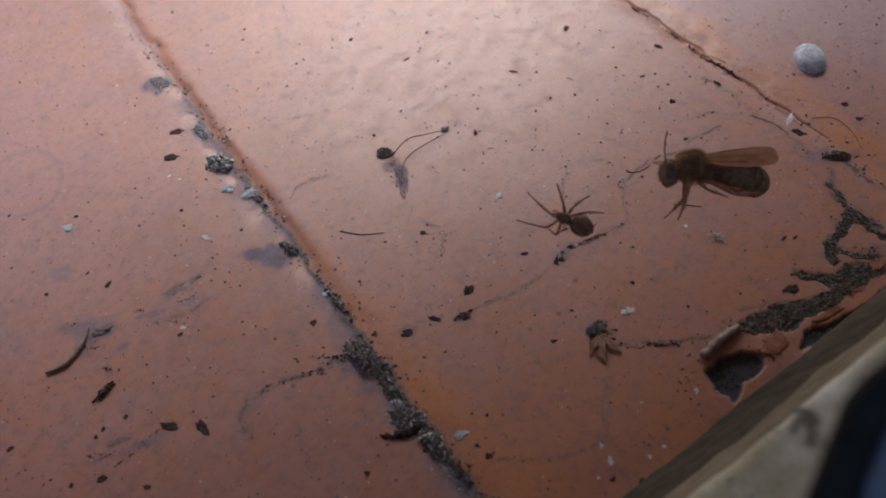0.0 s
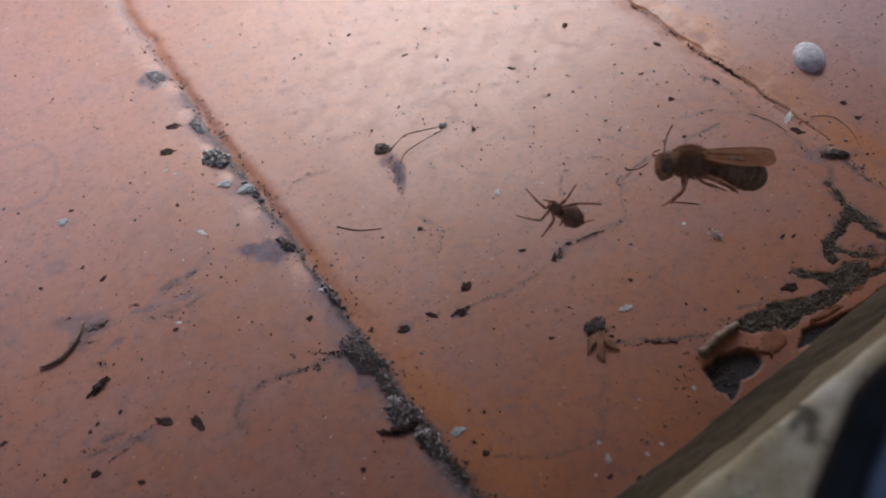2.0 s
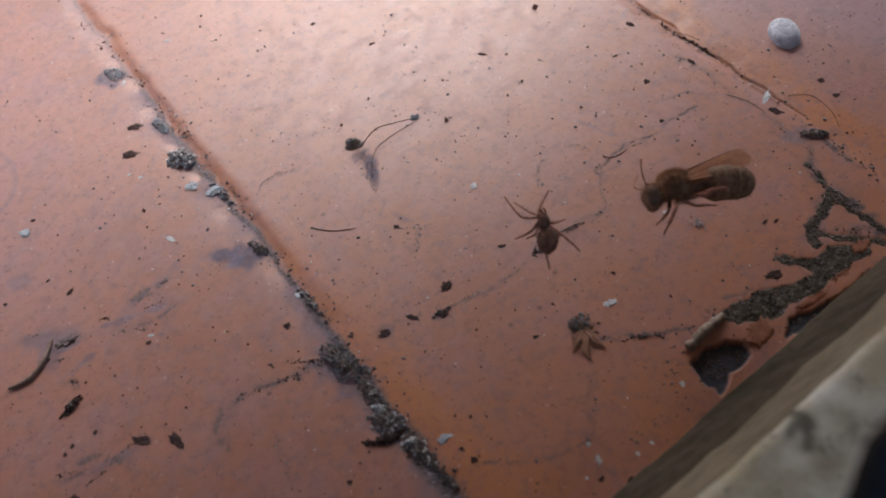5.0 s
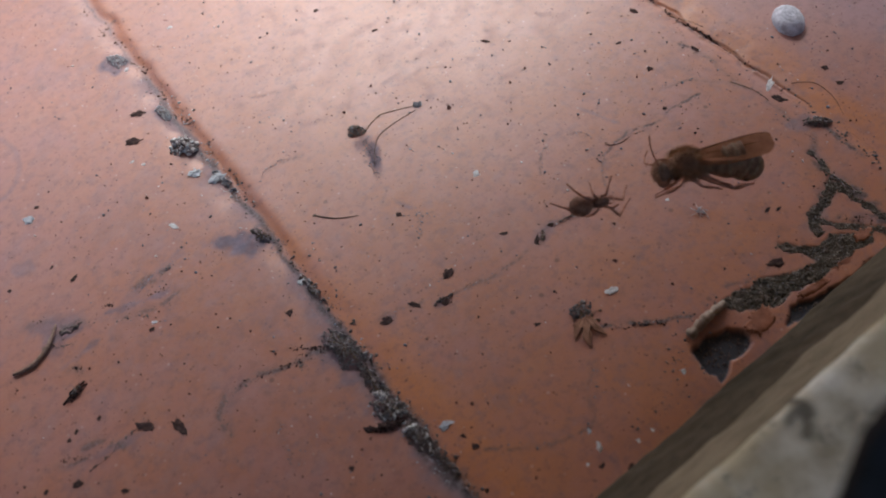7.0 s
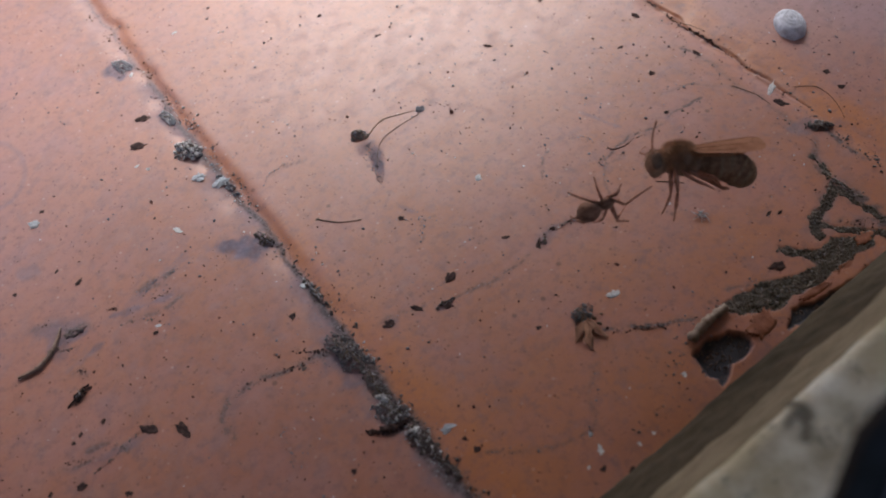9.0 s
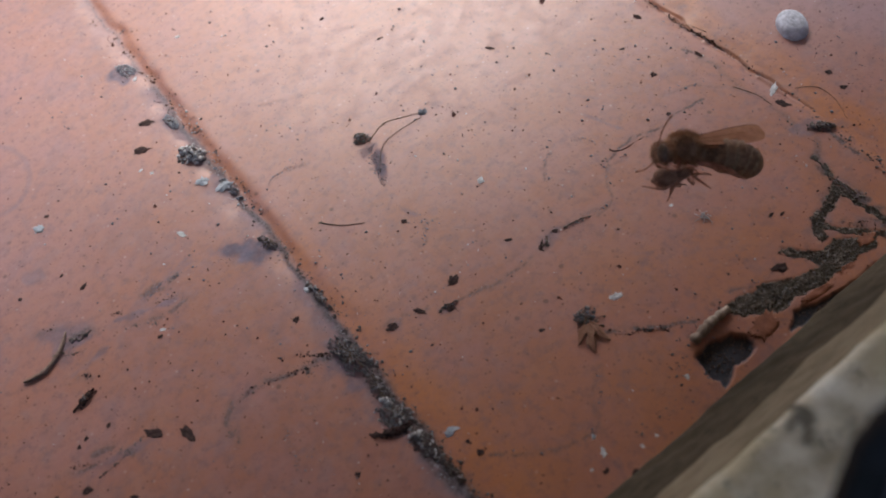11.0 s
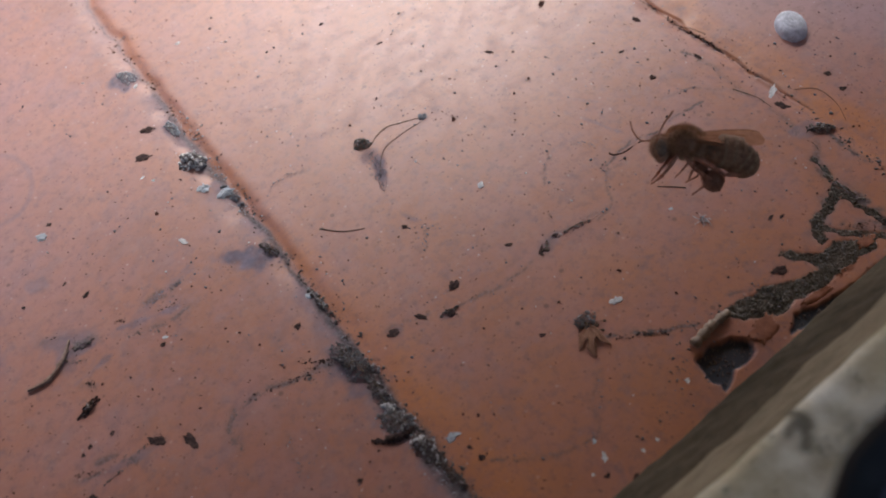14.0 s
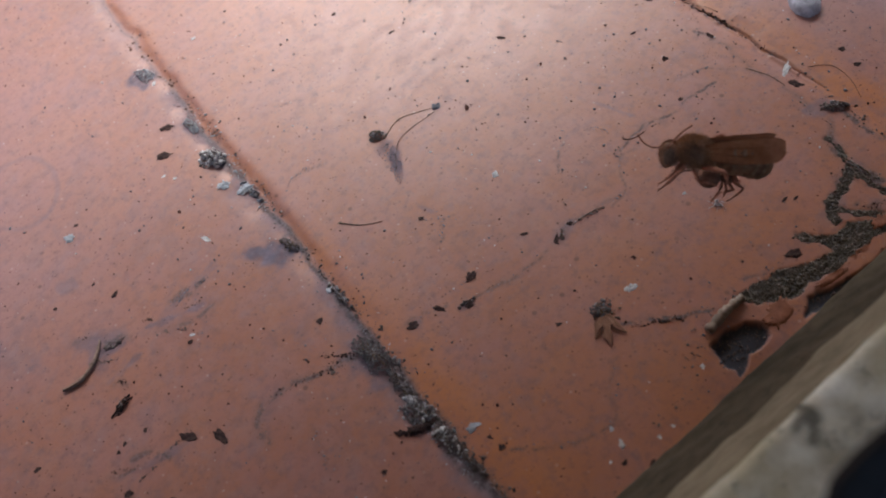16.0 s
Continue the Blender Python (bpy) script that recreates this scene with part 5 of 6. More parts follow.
BEE_LEG = matter("bee_leg_brown", (0.288, 0.121, 0.074), (0.590, 0.270, 0.169), 1500.0, 0.6, spec=0.15)
EYE_MAT = matter("bee_eye", (0.144, 0.088, 0.057), (0.236, 0.149, 0.098), 3000.0, 0.4, 0.1, 0.00002, 0.2)
SPIDER_BODY = matter("spider_brown", (0.179, 0.089, 0.057), (0.373, 0.200, 0.131), 1600.0, 0.65, 0.4, 0.00005, 0.12)
SPIDER_LEG = matter("spider_leg_brown", (0.277, 0.121, 0.079), (0.554, 0.264, 0.172), 1600.0, 0.6, spec=0.15)


def wing_material():
    mat, nt, bsdf = nodes_of("smoky_amber_wing")
    co = nt.nodes.new("ShaderNodeTexCoord").outputs["Object"]
    n = tex_noise(nt, 900.0, 4.0, 0.6, co)
    nt.links.new(ramp(nt, n, ((0.3, (0.30, 0.115, 0.048)), (0.7, (0.45, 0.19, 0.088)))), bsdf.inputs["Base Color"])
    bsdf.inputs["Roughness"].default_value = 0.6
    bsdf.inputs["Specular IOR Level"].default_value = 0.15
    bsdf.inputs["Alpha"].default_value = 0.9
    return mat


WING = wing_material()
WING_VEIN = matter("wing_vein", (0.16, 0.06, 0.022), (0.26, 0.105, 0.04), 1500.0, 0.6, spec=0.15)
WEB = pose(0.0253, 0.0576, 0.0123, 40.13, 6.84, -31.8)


def add_hairs(bm, centre, radii, count, length, seed, lean=(0.25, 0, 0)):
    rng = random.Random(seed)
    for _ in range(count):
        d = Vector((rng.gauss(0, 1), rng.gauss(0, 1), rng.gauss(0, 1))).normalized()
        p = Vector([c + q * r * 0.96 for c, q, r in zip(centre, d, radii)])
        way = (d + Vector(lean) + 0.35 * Vector((rng.uniform(-1, 1), rng.uniform(-1, 1), rng.uniform(-1, 1)))).normalized()
        side = way.cross(Vector((0.3, 0.5, 0.8))).normalized() * 0.03 * MM
        tip = p + way * length * MM * rng.uniform(0.6, 1.2)
        bm.faces.new([bm.verts.new(p - side), bm.verts.new(p + side), bm.verts.new(tip)])


def leg_piece(parent, length, thick, mat, name, feet=True, swell=0.35, label="", tip=0.0):
    """A limb segment along +x with a swollen middle; the shin ends in thin foot joints."""
    bm = bmesh.new()
    if feet:
        pts = [0, 0.06, 0.25, 0.45, 0.55, 0.58, 0.7, 0.72, 0.84, 0.86, 0.97, 1.0]
        rad = [0.7, 1.0, 1.0 + swell, 1.0 + swell * 0.6, 0.8, 0.55, 0.6, 0.42, 0.5, 0.38, 0.42, 0.2]
    else:
        pts, rad = [0, 0.1, 0.35, 0.6, 0.85, 1.0], [0.75, 1.0, 1.0 + swell, 1.0 + swell, 1.0, 0.75]
    rad = [max(r, tip) for r in rad[:-1]] + [rad[-1]]
    add_tube(bm, [(p * length * MM, 0.02 * length * math.sin(3 * p) * MM, 0) for p in pts], [r * thick * MM for r in rad], 8)
    rng = random.Random(int(length * 100))
    for _ in range(26):
        s, a = rng.uniform(0.1, 0.95), rng.uniform(0, 6.28)
        d = Vector((0.5, math.cos(a), math.sin(a))).normalized()
        p = Vector((s * length, 0, 0)) * MM
        side = Vector((0.012, 0, 0)) * MM
        bm.faces.new([bm.verts.new(p - side), bm.verts.new(p + side), bm.verts.new(p + d * thick * 2.2 * MM)])
    return part(name, bm, mat, parent, label)


ABDOMEN_FRONT, ABDOMEN_LONG = 3.1, 6.5


def build_bee():
    bee = new("bee")
    tagged(bee, "dark brown bee with smoky amber wings hanging over the sill", "bee")
    bm = bmesh.new()
    add_ball(bm, (0, 0, 0), (1.85 * MM, 1.5 * MM, 1.55 * MM), 28, 18, 0.10, 2.0)
    add_ball(bm, (1.35 * MM, -0.25 * MM, 0), (1.0 * MM, 1.15 * MM, 1.1 * MM), 20, 12)
    add_ball(bm, (-1.3 * MM, -0.2 * MM, 0), (0.8 * MM, 1.05 * MM, 1.1 * MM), 20, 12)
    thorax = part("thorax", bm, BEE_DARK, bee, "fuzzy dark thorax")
    bm = bmesh.new()
    add_hairs(bm, (-0.1 * MM, 0.0 * MM, 0), (1.9 * MM, 1.5 * MM, 1.55 * MM), 3600, 0.7, 4)
    add_hairs(bm, (1.3 * MM, -0.2 * MM, 0), (1.1 * MM, 1.2 * MM, 1.2 * MM), 900, 0.65, 14)
    part("fur", bm, BEE_FUR, thorax, "short ochre fur")
    # head, hinged at the neck: broad behind, narrowing to the mouth
    bm = bmesh.new()
    tilt = Euler((0, 0, radians(-14))).to_matrix()
    add_ball(bm, (-0.95 * MM, -0.3 * MM, 0), (1.0 * MM, 1.28 * MM, 1.35 * MM), 24, 16, turn=tilt)
    add_ball(bm, (-1.2 * MM, -1.15 * MM, 0), (0.62 * MM, 0.7 * MM, 0.8 * MM), 16, 10, turn=tilt)
    add_ball(bm, (-0.1 * MM, 0.0 * MM, 0), (0.5 * MM, 0.6 * MM, 0.6 * MM), 14, 10)
    add_hairs(bm, (-0.95 * MM, -0.3 * MM, 0), (1.0 * MM, 1.28 * MM, 1.35 * MM), 1000, 0.4, 5)
    head = part("head", bm, BEE_DARK, bee)
    for side in (1, -1):
        bm = bmesh.new()
        add_ball(bm, (-1.05 * MM, -0.25 * MM, side * 1.04 * MM), (0.56 * MM, 0.92 * MM, 0.42 * MM), 18, 12, turn=tilt)
        part("eye", bm, EYE_MAT, head, "dark brown compound eye")
        bm = bmesh.new()
        add_tube(bm, curve_points([(-1.25 * MM, -1.5 * MM, side * 0.35 * MM), (-1.38 * MM, -1.68 * MM, side * 0.3 * MM), (-1.36 * MM, -1.8 * MM, side * 0.08 * MM)], 4), [0.2 * MM - 0.016 * MM * k for k in range(9)], 8)
        part("jaw", bm, BEE_LEG, head)
    antennae = []
    for side in (1, -1):
        bm = bmesh.new()
        elbow = 0.0 if side > 0 else 0.5
        path = [(0, 0, 0), (0.9, 0.08 + elbow, 0.05 * side), (1.3, 0.14 + 1.1 * elbow, 0.06 * side), (2.4, 0.08 + 0.5 * elbow, 0.1 * side), (3.5 - 0.6 * elbow, -0.22 - 0.4 * elbow, 0)]
        add_tube(bm, curve_points([Vector(q) * MM for q in path], 6), [0.07 * MM if k < 6 else (0.078 if k % 2 else 0.092) * MM for k in range(25)], 7)
        antennae.append(part("antenna", bm, BEE_LEG, head))
    # abdomen along +x from its waist: overlapping rings, the tail end hinged on the front
    n = 28

    def girth(q):
        """The radius along the abdomen, q from 0 at the waist to 1 at the tip."""
        front = 0.65 + 1.03 * float(ease(0.0, 0.34, q)) ** 0.7
        return front * math.sqrt(max(0.0, 1 - max(0.0, (q - 0.56) / 0.44) ** 2.8)) + 0.03

    def rings(low, high, origin, swell=1.0):
        bm = bmesh.new()
        layers, steps = [], 34
        for i in range(steps + 1):
            q = low + (high - low) * i / steps
            r = girth(q) * swell * (1 + 0.05 * ((q * 6.5) % 1.0))
            layers.append([bm.verts.new(((ABDOMEN_LONG * q - origin) * MM, r * 1.02 * math.cos(a) * MM, 0.94 * r * math.sin(a) * MM)) for a in (6.283 * k / n for k in range(n))])
        for a, b in zip(layers, layers[1:]):
            for k in range(n):
                bm.faces.new((a[k], b[k], b[(k + 1) % n], a[(k + 1) % n]))
        bm.faces.new(layers[0])
        bm.faces.new(list(reversed(layers[-1])))
        return bm

    def bands(parent, places, origin):
        for s in places:
            bm = bmesh.new()
            rows = []
            for d in (0.0, 0.022, 0.044):
                r = girth(s + d) * 1.055
                rows.append([bm.verts.new(((ABDOMEN_LONG * (s + d) - origin) * MM, r * 1.02 * math.cos(a) * MM, 0.94 * r * math.sin(a) * MM)) for a in (6.283 * k / n for k in range(n))])
            for a, b in zip(rows, rows[1:]):
                for k in range(n):
                    bm.faces.new((a[k], b[k], b[(k + 1) % n], a[(k + 1) % n]))
            part("band", bm, BEE_BAND, parent, "thin dull tan band")

    bm = rings(0.0, 0.62, 0.0)
    add_hairs(bm, (2.4 * MM, 0, 0), (2.0 * MM, 1.55 * MM, 1.46 * MM), 1300, 0.45, 6, (0.8, 0, 0))
    abdomen = part("abdomen", bm, BEE_ABDOMEN, bee, "dark brown abdomen with dull bands")
    bands(abdomen, (0.30, 0.46), 0.0)
    bm = rings(0.40, 1.0, ABDOMEN_FRONT, 0.99)
    add_hairs(bm, (0.8 * MM, 0, 0), (2.3 * MM, 1.48 * MM, 1.38 * MM), 1500, 0.45, 7, (0.8, 0, 0))
    tail_end = part("tail_end", bm, BEE_ABDOMEN, bee, "blunt curled tail of dark brown rings")
    bands(tail_end, (0.66, 0.80), ABDOMEN_FRONT)
    # wings: blade along +x, in the x-z sense slightly fanned
    wings = []
    for name, long, wide, drop in (("forewing", 8.3, 2.9, -0.1), ("hindwing", 6.2, 2.3, -0.6)):
        for side in (1, -1):
            bm = bmesh.new()
            rows = []
            for i in range(17):
                s = i / 16
                w = wide * (0.12 + 0.88 * math.sin(math.pi * min(1, 0.05 + 0.62 * s)) ** 0.8) * (1 - max(0, s - 0.88) ** 2 * 30)
                rows.append([bm.verts.new((long * s * MM, (drop + w * (q - 0.70) * 0.75 + 0.40 * s) * MM, side * (w * (0.70 - q) * 0.60 + 0.04 * math.sin(9 * q + 4 * s)) * MM)) for q in (0, 0.25, 0.5, 0.75, 1)])
            for a, b in zip(rows, rows[1:]):
                for k in range(4):
                    bm.faces.new((a[k], b[k], b[k + 1], a[k + 1]))
            wing = part(name, bm, WING, bee)
            veins = bmesh.new()
            for q, reach in ((1.0, 0.97), (0.62, 0.85), (0.3, 0.6)):
                pts = []
                for i in range(9):
                    s = i / 8 * reach
                    w = wide * (0.12 + 0.88 * math.sin(math.pi * min(1, 0.05 + 0.62 * s)) ** 0.8) * (1 - max(0, s - 0.88) ** 2 * 30)
                    pts.append((long * s * MM, (drop + w * (q - 0.70) * 0.75 + 0.40 * s) * MM, side * w * (0.70 - q) * 0.60 * MM))
                add_tube(veins, pts, 0.035 * MM, 5)
            part("vein", veins, WING_VEIN, wing)
            wings.append(wing)
    legs = []
    for x, y, z, thigh, shin, thick in ((-0.6, -1.2, 0.75, 2.6, 3.1, 0.19), (-0.6, -1.2, -0.75, 2.6, 3.1, 0.17), (0.1, -1.35, 0.75, 1.7, 2.7, 0.16), (0.6, 0.2, -1.2, 2.4, 2.4, 0.18), (1.0, -1.25, 0.75, 3.8, 2.8, 0.22), (1.0, -1.25, -0.75, 3.8, 2.8, 0.20)):
        upper = leg_piece(bee, thigh, thick, BEE_LEG, "leg", False)
        lower = leg_piece(upper, shin, thick * 0.85, BEE_LEG, "shin", True, 0.35, "", 0.5)
        legs.append((upper, lower, x, y, z, thigh))
    return bee, head, abdomen, tail_end, wings, antennae, legs


def build_spider():
    spider = new("spider")
    tagged(spider, "small dark brown spider with a round abdomen, hanging over the sill", "spider")
    bm = bmesh.new()
    add_ball(bm, (0.05 * MM, 0, 0), (0.85 * MM, 0.66 * MM, 0.55 * MM), 20, 12, 0.05, 1.0)
    add_ball(bm, (0.62 * MM, 0, 0.1 * MM), (0.38 * MM, 0.42 * MM, 0.38 * MM), 14, 8)
    part("head_and_chest", bm, SPIDER_BODY, spider)
    bm = bmesh.new()
    add_ball(bm, (-1.95 * MM, 0, 0.1 * MM), (1.27 * MM, 1.1 * MM, 1.05 * MM), 26, 16, 0.05, 3.0)
    add_ball(bm, (-3.15 * MM, 0, -0.2 * MM), (0.25 * MM, 0.25 * MM, 0.2 * MM), 10, 6)
    add_hairs(bm, (-1.95 * MM, 0, 0.1 * MM), (1.27 * MM, 1.1 * MM, 1.05 * MM), 350, 0.2, 8, (-0.6, 0, 0))
    part("abdomen", bm, SPIDER_BODY, spider, "round dark abdomen")
    for side in (1, -1):
        bm = bmesh.new()
        add_tube(bm, curve_points([(0.75 * MM, side * 0.25 * MM, 0.05 * MM), (1.15 * MM, side * 0.38 * MM, 0.15 * MM), (1.45 * MM, side * 0.2 * MM, 0)], 4), 0.09 * MM, 6)
        part("palp", bm, SPIDER_LEG, spider)
    legs = []
    for side in (1, -1):
        for (x, y), (thigh, shin) in zip(((0.55, 0.38), (0.2, 0.5), (-0.15, 0.5), (-0.45, 0.4)), ((1.9, 3.4), (1.45, 2.2), (1.2, 2.0), (2.5, 2.4))):
            upper = leg_piece(spider, thigh, 0.135, SPIDER_LEG, "leg", False, 0.25)
            lower = leg_piece(upper, shin, 0.115, SPIDER_LEG, "shin", True, 0.2, "", 0.72)
            legs.append((upper, lower, x, side * y, 0.0, thigh))
    return spider, legs


bee, bee_head, abdomen, tail_end, wings, antennae, bee_legs = build_bee()
spider, spider_legs = build_spider()
def swing(piece, x, y, z, rows):
    """Turns a part about its hinge, and leans it out; millimetres and degrees."""
    walk(piece, [(row[0], pose(x * MM, y * MM, z * MM, 0, row[2] if len(row) > 2 else 0, row[1])) for row in rows])


def bend(leg, shin, x, y, z, length, rows):
    """A leg's thigh and shin: the turn and the rise of each, in degrees."""
    walk(leg, [(t, pose(x * MM, y * MM, z * MM, 0, -rise, turn)) for t, turn, rise, low, dip in rows])
    walk(shin, [(t, Matrix.Translation((length * MM, 0, 0)) @ pose(0, 0, 0, 0, -rise, turn).inverted() @ pose(0, 0, 0, 0, dip, low)) for t, turn, rise, low, dip in rows])


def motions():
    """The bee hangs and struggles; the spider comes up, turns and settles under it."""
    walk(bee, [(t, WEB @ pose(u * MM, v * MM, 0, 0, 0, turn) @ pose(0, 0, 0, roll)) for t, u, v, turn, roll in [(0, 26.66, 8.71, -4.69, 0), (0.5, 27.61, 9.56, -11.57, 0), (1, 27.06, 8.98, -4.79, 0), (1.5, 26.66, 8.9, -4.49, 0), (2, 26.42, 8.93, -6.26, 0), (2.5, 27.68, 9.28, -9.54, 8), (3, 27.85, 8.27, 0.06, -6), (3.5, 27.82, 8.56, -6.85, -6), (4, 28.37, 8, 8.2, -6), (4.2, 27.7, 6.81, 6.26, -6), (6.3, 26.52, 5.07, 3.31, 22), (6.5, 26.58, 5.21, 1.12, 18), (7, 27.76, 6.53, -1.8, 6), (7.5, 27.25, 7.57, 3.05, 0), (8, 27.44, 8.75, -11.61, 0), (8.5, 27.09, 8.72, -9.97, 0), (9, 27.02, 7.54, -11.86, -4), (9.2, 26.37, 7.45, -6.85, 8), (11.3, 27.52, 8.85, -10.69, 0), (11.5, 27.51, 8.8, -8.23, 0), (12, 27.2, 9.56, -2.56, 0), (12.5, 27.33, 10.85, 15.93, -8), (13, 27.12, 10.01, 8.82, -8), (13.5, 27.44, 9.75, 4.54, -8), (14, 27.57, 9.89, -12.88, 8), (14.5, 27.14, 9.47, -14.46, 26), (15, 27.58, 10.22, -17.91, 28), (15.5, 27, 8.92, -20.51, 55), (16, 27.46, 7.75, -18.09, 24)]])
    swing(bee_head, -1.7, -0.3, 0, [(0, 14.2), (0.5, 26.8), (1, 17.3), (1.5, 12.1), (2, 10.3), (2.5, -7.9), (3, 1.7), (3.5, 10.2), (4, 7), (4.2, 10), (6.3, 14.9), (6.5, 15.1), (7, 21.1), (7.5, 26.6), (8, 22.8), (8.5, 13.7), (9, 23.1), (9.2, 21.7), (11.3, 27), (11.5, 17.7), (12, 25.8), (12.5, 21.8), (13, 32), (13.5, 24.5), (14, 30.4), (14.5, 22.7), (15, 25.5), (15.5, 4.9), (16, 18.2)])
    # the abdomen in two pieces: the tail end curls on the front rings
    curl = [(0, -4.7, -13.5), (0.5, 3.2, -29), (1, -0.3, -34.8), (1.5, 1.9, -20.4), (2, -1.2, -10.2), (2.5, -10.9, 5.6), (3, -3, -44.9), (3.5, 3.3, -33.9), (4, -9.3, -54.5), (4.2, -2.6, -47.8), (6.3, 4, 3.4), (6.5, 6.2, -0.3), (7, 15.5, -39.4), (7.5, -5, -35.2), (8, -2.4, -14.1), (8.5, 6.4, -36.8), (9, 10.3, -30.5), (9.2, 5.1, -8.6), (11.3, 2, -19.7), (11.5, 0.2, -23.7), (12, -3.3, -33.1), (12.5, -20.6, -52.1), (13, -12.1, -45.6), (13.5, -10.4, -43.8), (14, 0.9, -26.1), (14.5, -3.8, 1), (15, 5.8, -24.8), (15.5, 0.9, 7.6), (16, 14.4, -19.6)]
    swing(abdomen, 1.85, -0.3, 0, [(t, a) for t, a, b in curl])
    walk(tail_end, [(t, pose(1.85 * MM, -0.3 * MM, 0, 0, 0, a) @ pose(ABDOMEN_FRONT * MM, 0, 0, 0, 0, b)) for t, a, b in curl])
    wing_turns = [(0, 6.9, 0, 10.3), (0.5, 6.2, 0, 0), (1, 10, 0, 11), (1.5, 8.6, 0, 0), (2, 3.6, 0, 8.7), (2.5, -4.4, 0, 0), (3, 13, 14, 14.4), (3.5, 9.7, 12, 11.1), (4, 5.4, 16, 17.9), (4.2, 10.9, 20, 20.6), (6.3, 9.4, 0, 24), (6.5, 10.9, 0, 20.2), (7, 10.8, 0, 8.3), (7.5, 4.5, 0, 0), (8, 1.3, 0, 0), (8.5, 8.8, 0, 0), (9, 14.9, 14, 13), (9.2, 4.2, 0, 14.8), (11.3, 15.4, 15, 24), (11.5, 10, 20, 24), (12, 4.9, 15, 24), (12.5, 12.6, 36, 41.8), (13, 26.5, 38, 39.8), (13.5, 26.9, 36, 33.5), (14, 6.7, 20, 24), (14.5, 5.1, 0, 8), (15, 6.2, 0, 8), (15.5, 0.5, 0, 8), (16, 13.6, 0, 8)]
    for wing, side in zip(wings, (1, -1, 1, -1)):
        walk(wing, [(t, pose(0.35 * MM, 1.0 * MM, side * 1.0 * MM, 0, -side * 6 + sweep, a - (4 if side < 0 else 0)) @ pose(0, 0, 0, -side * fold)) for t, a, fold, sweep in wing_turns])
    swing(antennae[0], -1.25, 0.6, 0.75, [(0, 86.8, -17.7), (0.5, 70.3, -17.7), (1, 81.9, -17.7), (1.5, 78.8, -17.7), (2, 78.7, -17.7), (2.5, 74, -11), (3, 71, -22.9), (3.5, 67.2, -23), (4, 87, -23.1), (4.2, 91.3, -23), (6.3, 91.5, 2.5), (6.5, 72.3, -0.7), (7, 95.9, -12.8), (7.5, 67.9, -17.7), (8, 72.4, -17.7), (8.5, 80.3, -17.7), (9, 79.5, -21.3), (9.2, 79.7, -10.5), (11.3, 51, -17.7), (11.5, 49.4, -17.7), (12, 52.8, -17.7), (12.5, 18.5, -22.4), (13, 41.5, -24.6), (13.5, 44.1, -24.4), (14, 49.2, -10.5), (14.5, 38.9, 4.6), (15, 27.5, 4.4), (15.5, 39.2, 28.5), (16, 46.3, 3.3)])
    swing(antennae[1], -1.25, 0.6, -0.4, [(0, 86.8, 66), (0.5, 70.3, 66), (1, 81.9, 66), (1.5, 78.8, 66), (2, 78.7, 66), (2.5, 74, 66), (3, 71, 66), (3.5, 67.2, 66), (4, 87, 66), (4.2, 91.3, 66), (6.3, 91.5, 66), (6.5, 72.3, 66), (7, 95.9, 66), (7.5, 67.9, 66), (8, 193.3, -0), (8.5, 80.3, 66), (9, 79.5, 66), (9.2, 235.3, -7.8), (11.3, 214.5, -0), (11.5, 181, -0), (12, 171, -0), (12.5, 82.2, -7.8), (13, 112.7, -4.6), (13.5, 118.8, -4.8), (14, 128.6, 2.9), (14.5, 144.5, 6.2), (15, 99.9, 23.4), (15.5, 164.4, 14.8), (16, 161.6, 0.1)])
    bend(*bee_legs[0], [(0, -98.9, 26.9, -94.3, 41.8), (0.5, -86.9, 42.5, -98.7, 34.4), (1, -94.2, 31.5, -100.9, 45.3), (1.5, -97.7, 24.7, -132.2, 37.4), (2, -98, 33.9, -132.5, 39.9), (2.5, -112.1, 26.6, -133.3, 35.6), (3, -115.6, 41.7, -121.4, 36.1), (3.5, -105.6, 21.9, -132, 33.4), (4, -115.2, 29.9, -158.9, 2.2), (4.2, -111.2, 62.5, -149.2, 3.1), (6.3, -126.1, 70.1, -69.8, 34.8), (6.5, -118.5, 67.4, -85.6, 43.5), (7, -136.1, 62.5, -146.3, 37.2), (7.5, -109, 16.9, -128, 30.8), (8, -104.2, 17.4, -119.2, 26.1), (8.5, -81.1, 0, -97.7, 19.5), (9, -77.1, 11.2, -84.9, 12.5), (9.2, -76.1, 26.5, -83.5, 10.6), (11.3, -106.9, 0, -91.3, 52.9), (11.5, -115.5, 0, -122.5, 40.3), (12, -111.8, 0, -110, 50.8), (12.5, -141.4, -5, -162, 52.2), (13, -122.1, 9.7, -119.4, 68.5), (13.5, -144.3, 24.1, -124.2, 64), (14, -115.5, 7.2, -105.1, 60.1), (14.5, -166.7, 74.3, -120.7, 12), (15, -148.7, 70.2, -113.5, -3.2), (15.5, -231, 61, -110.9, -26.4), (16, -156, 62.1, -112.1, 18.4)])
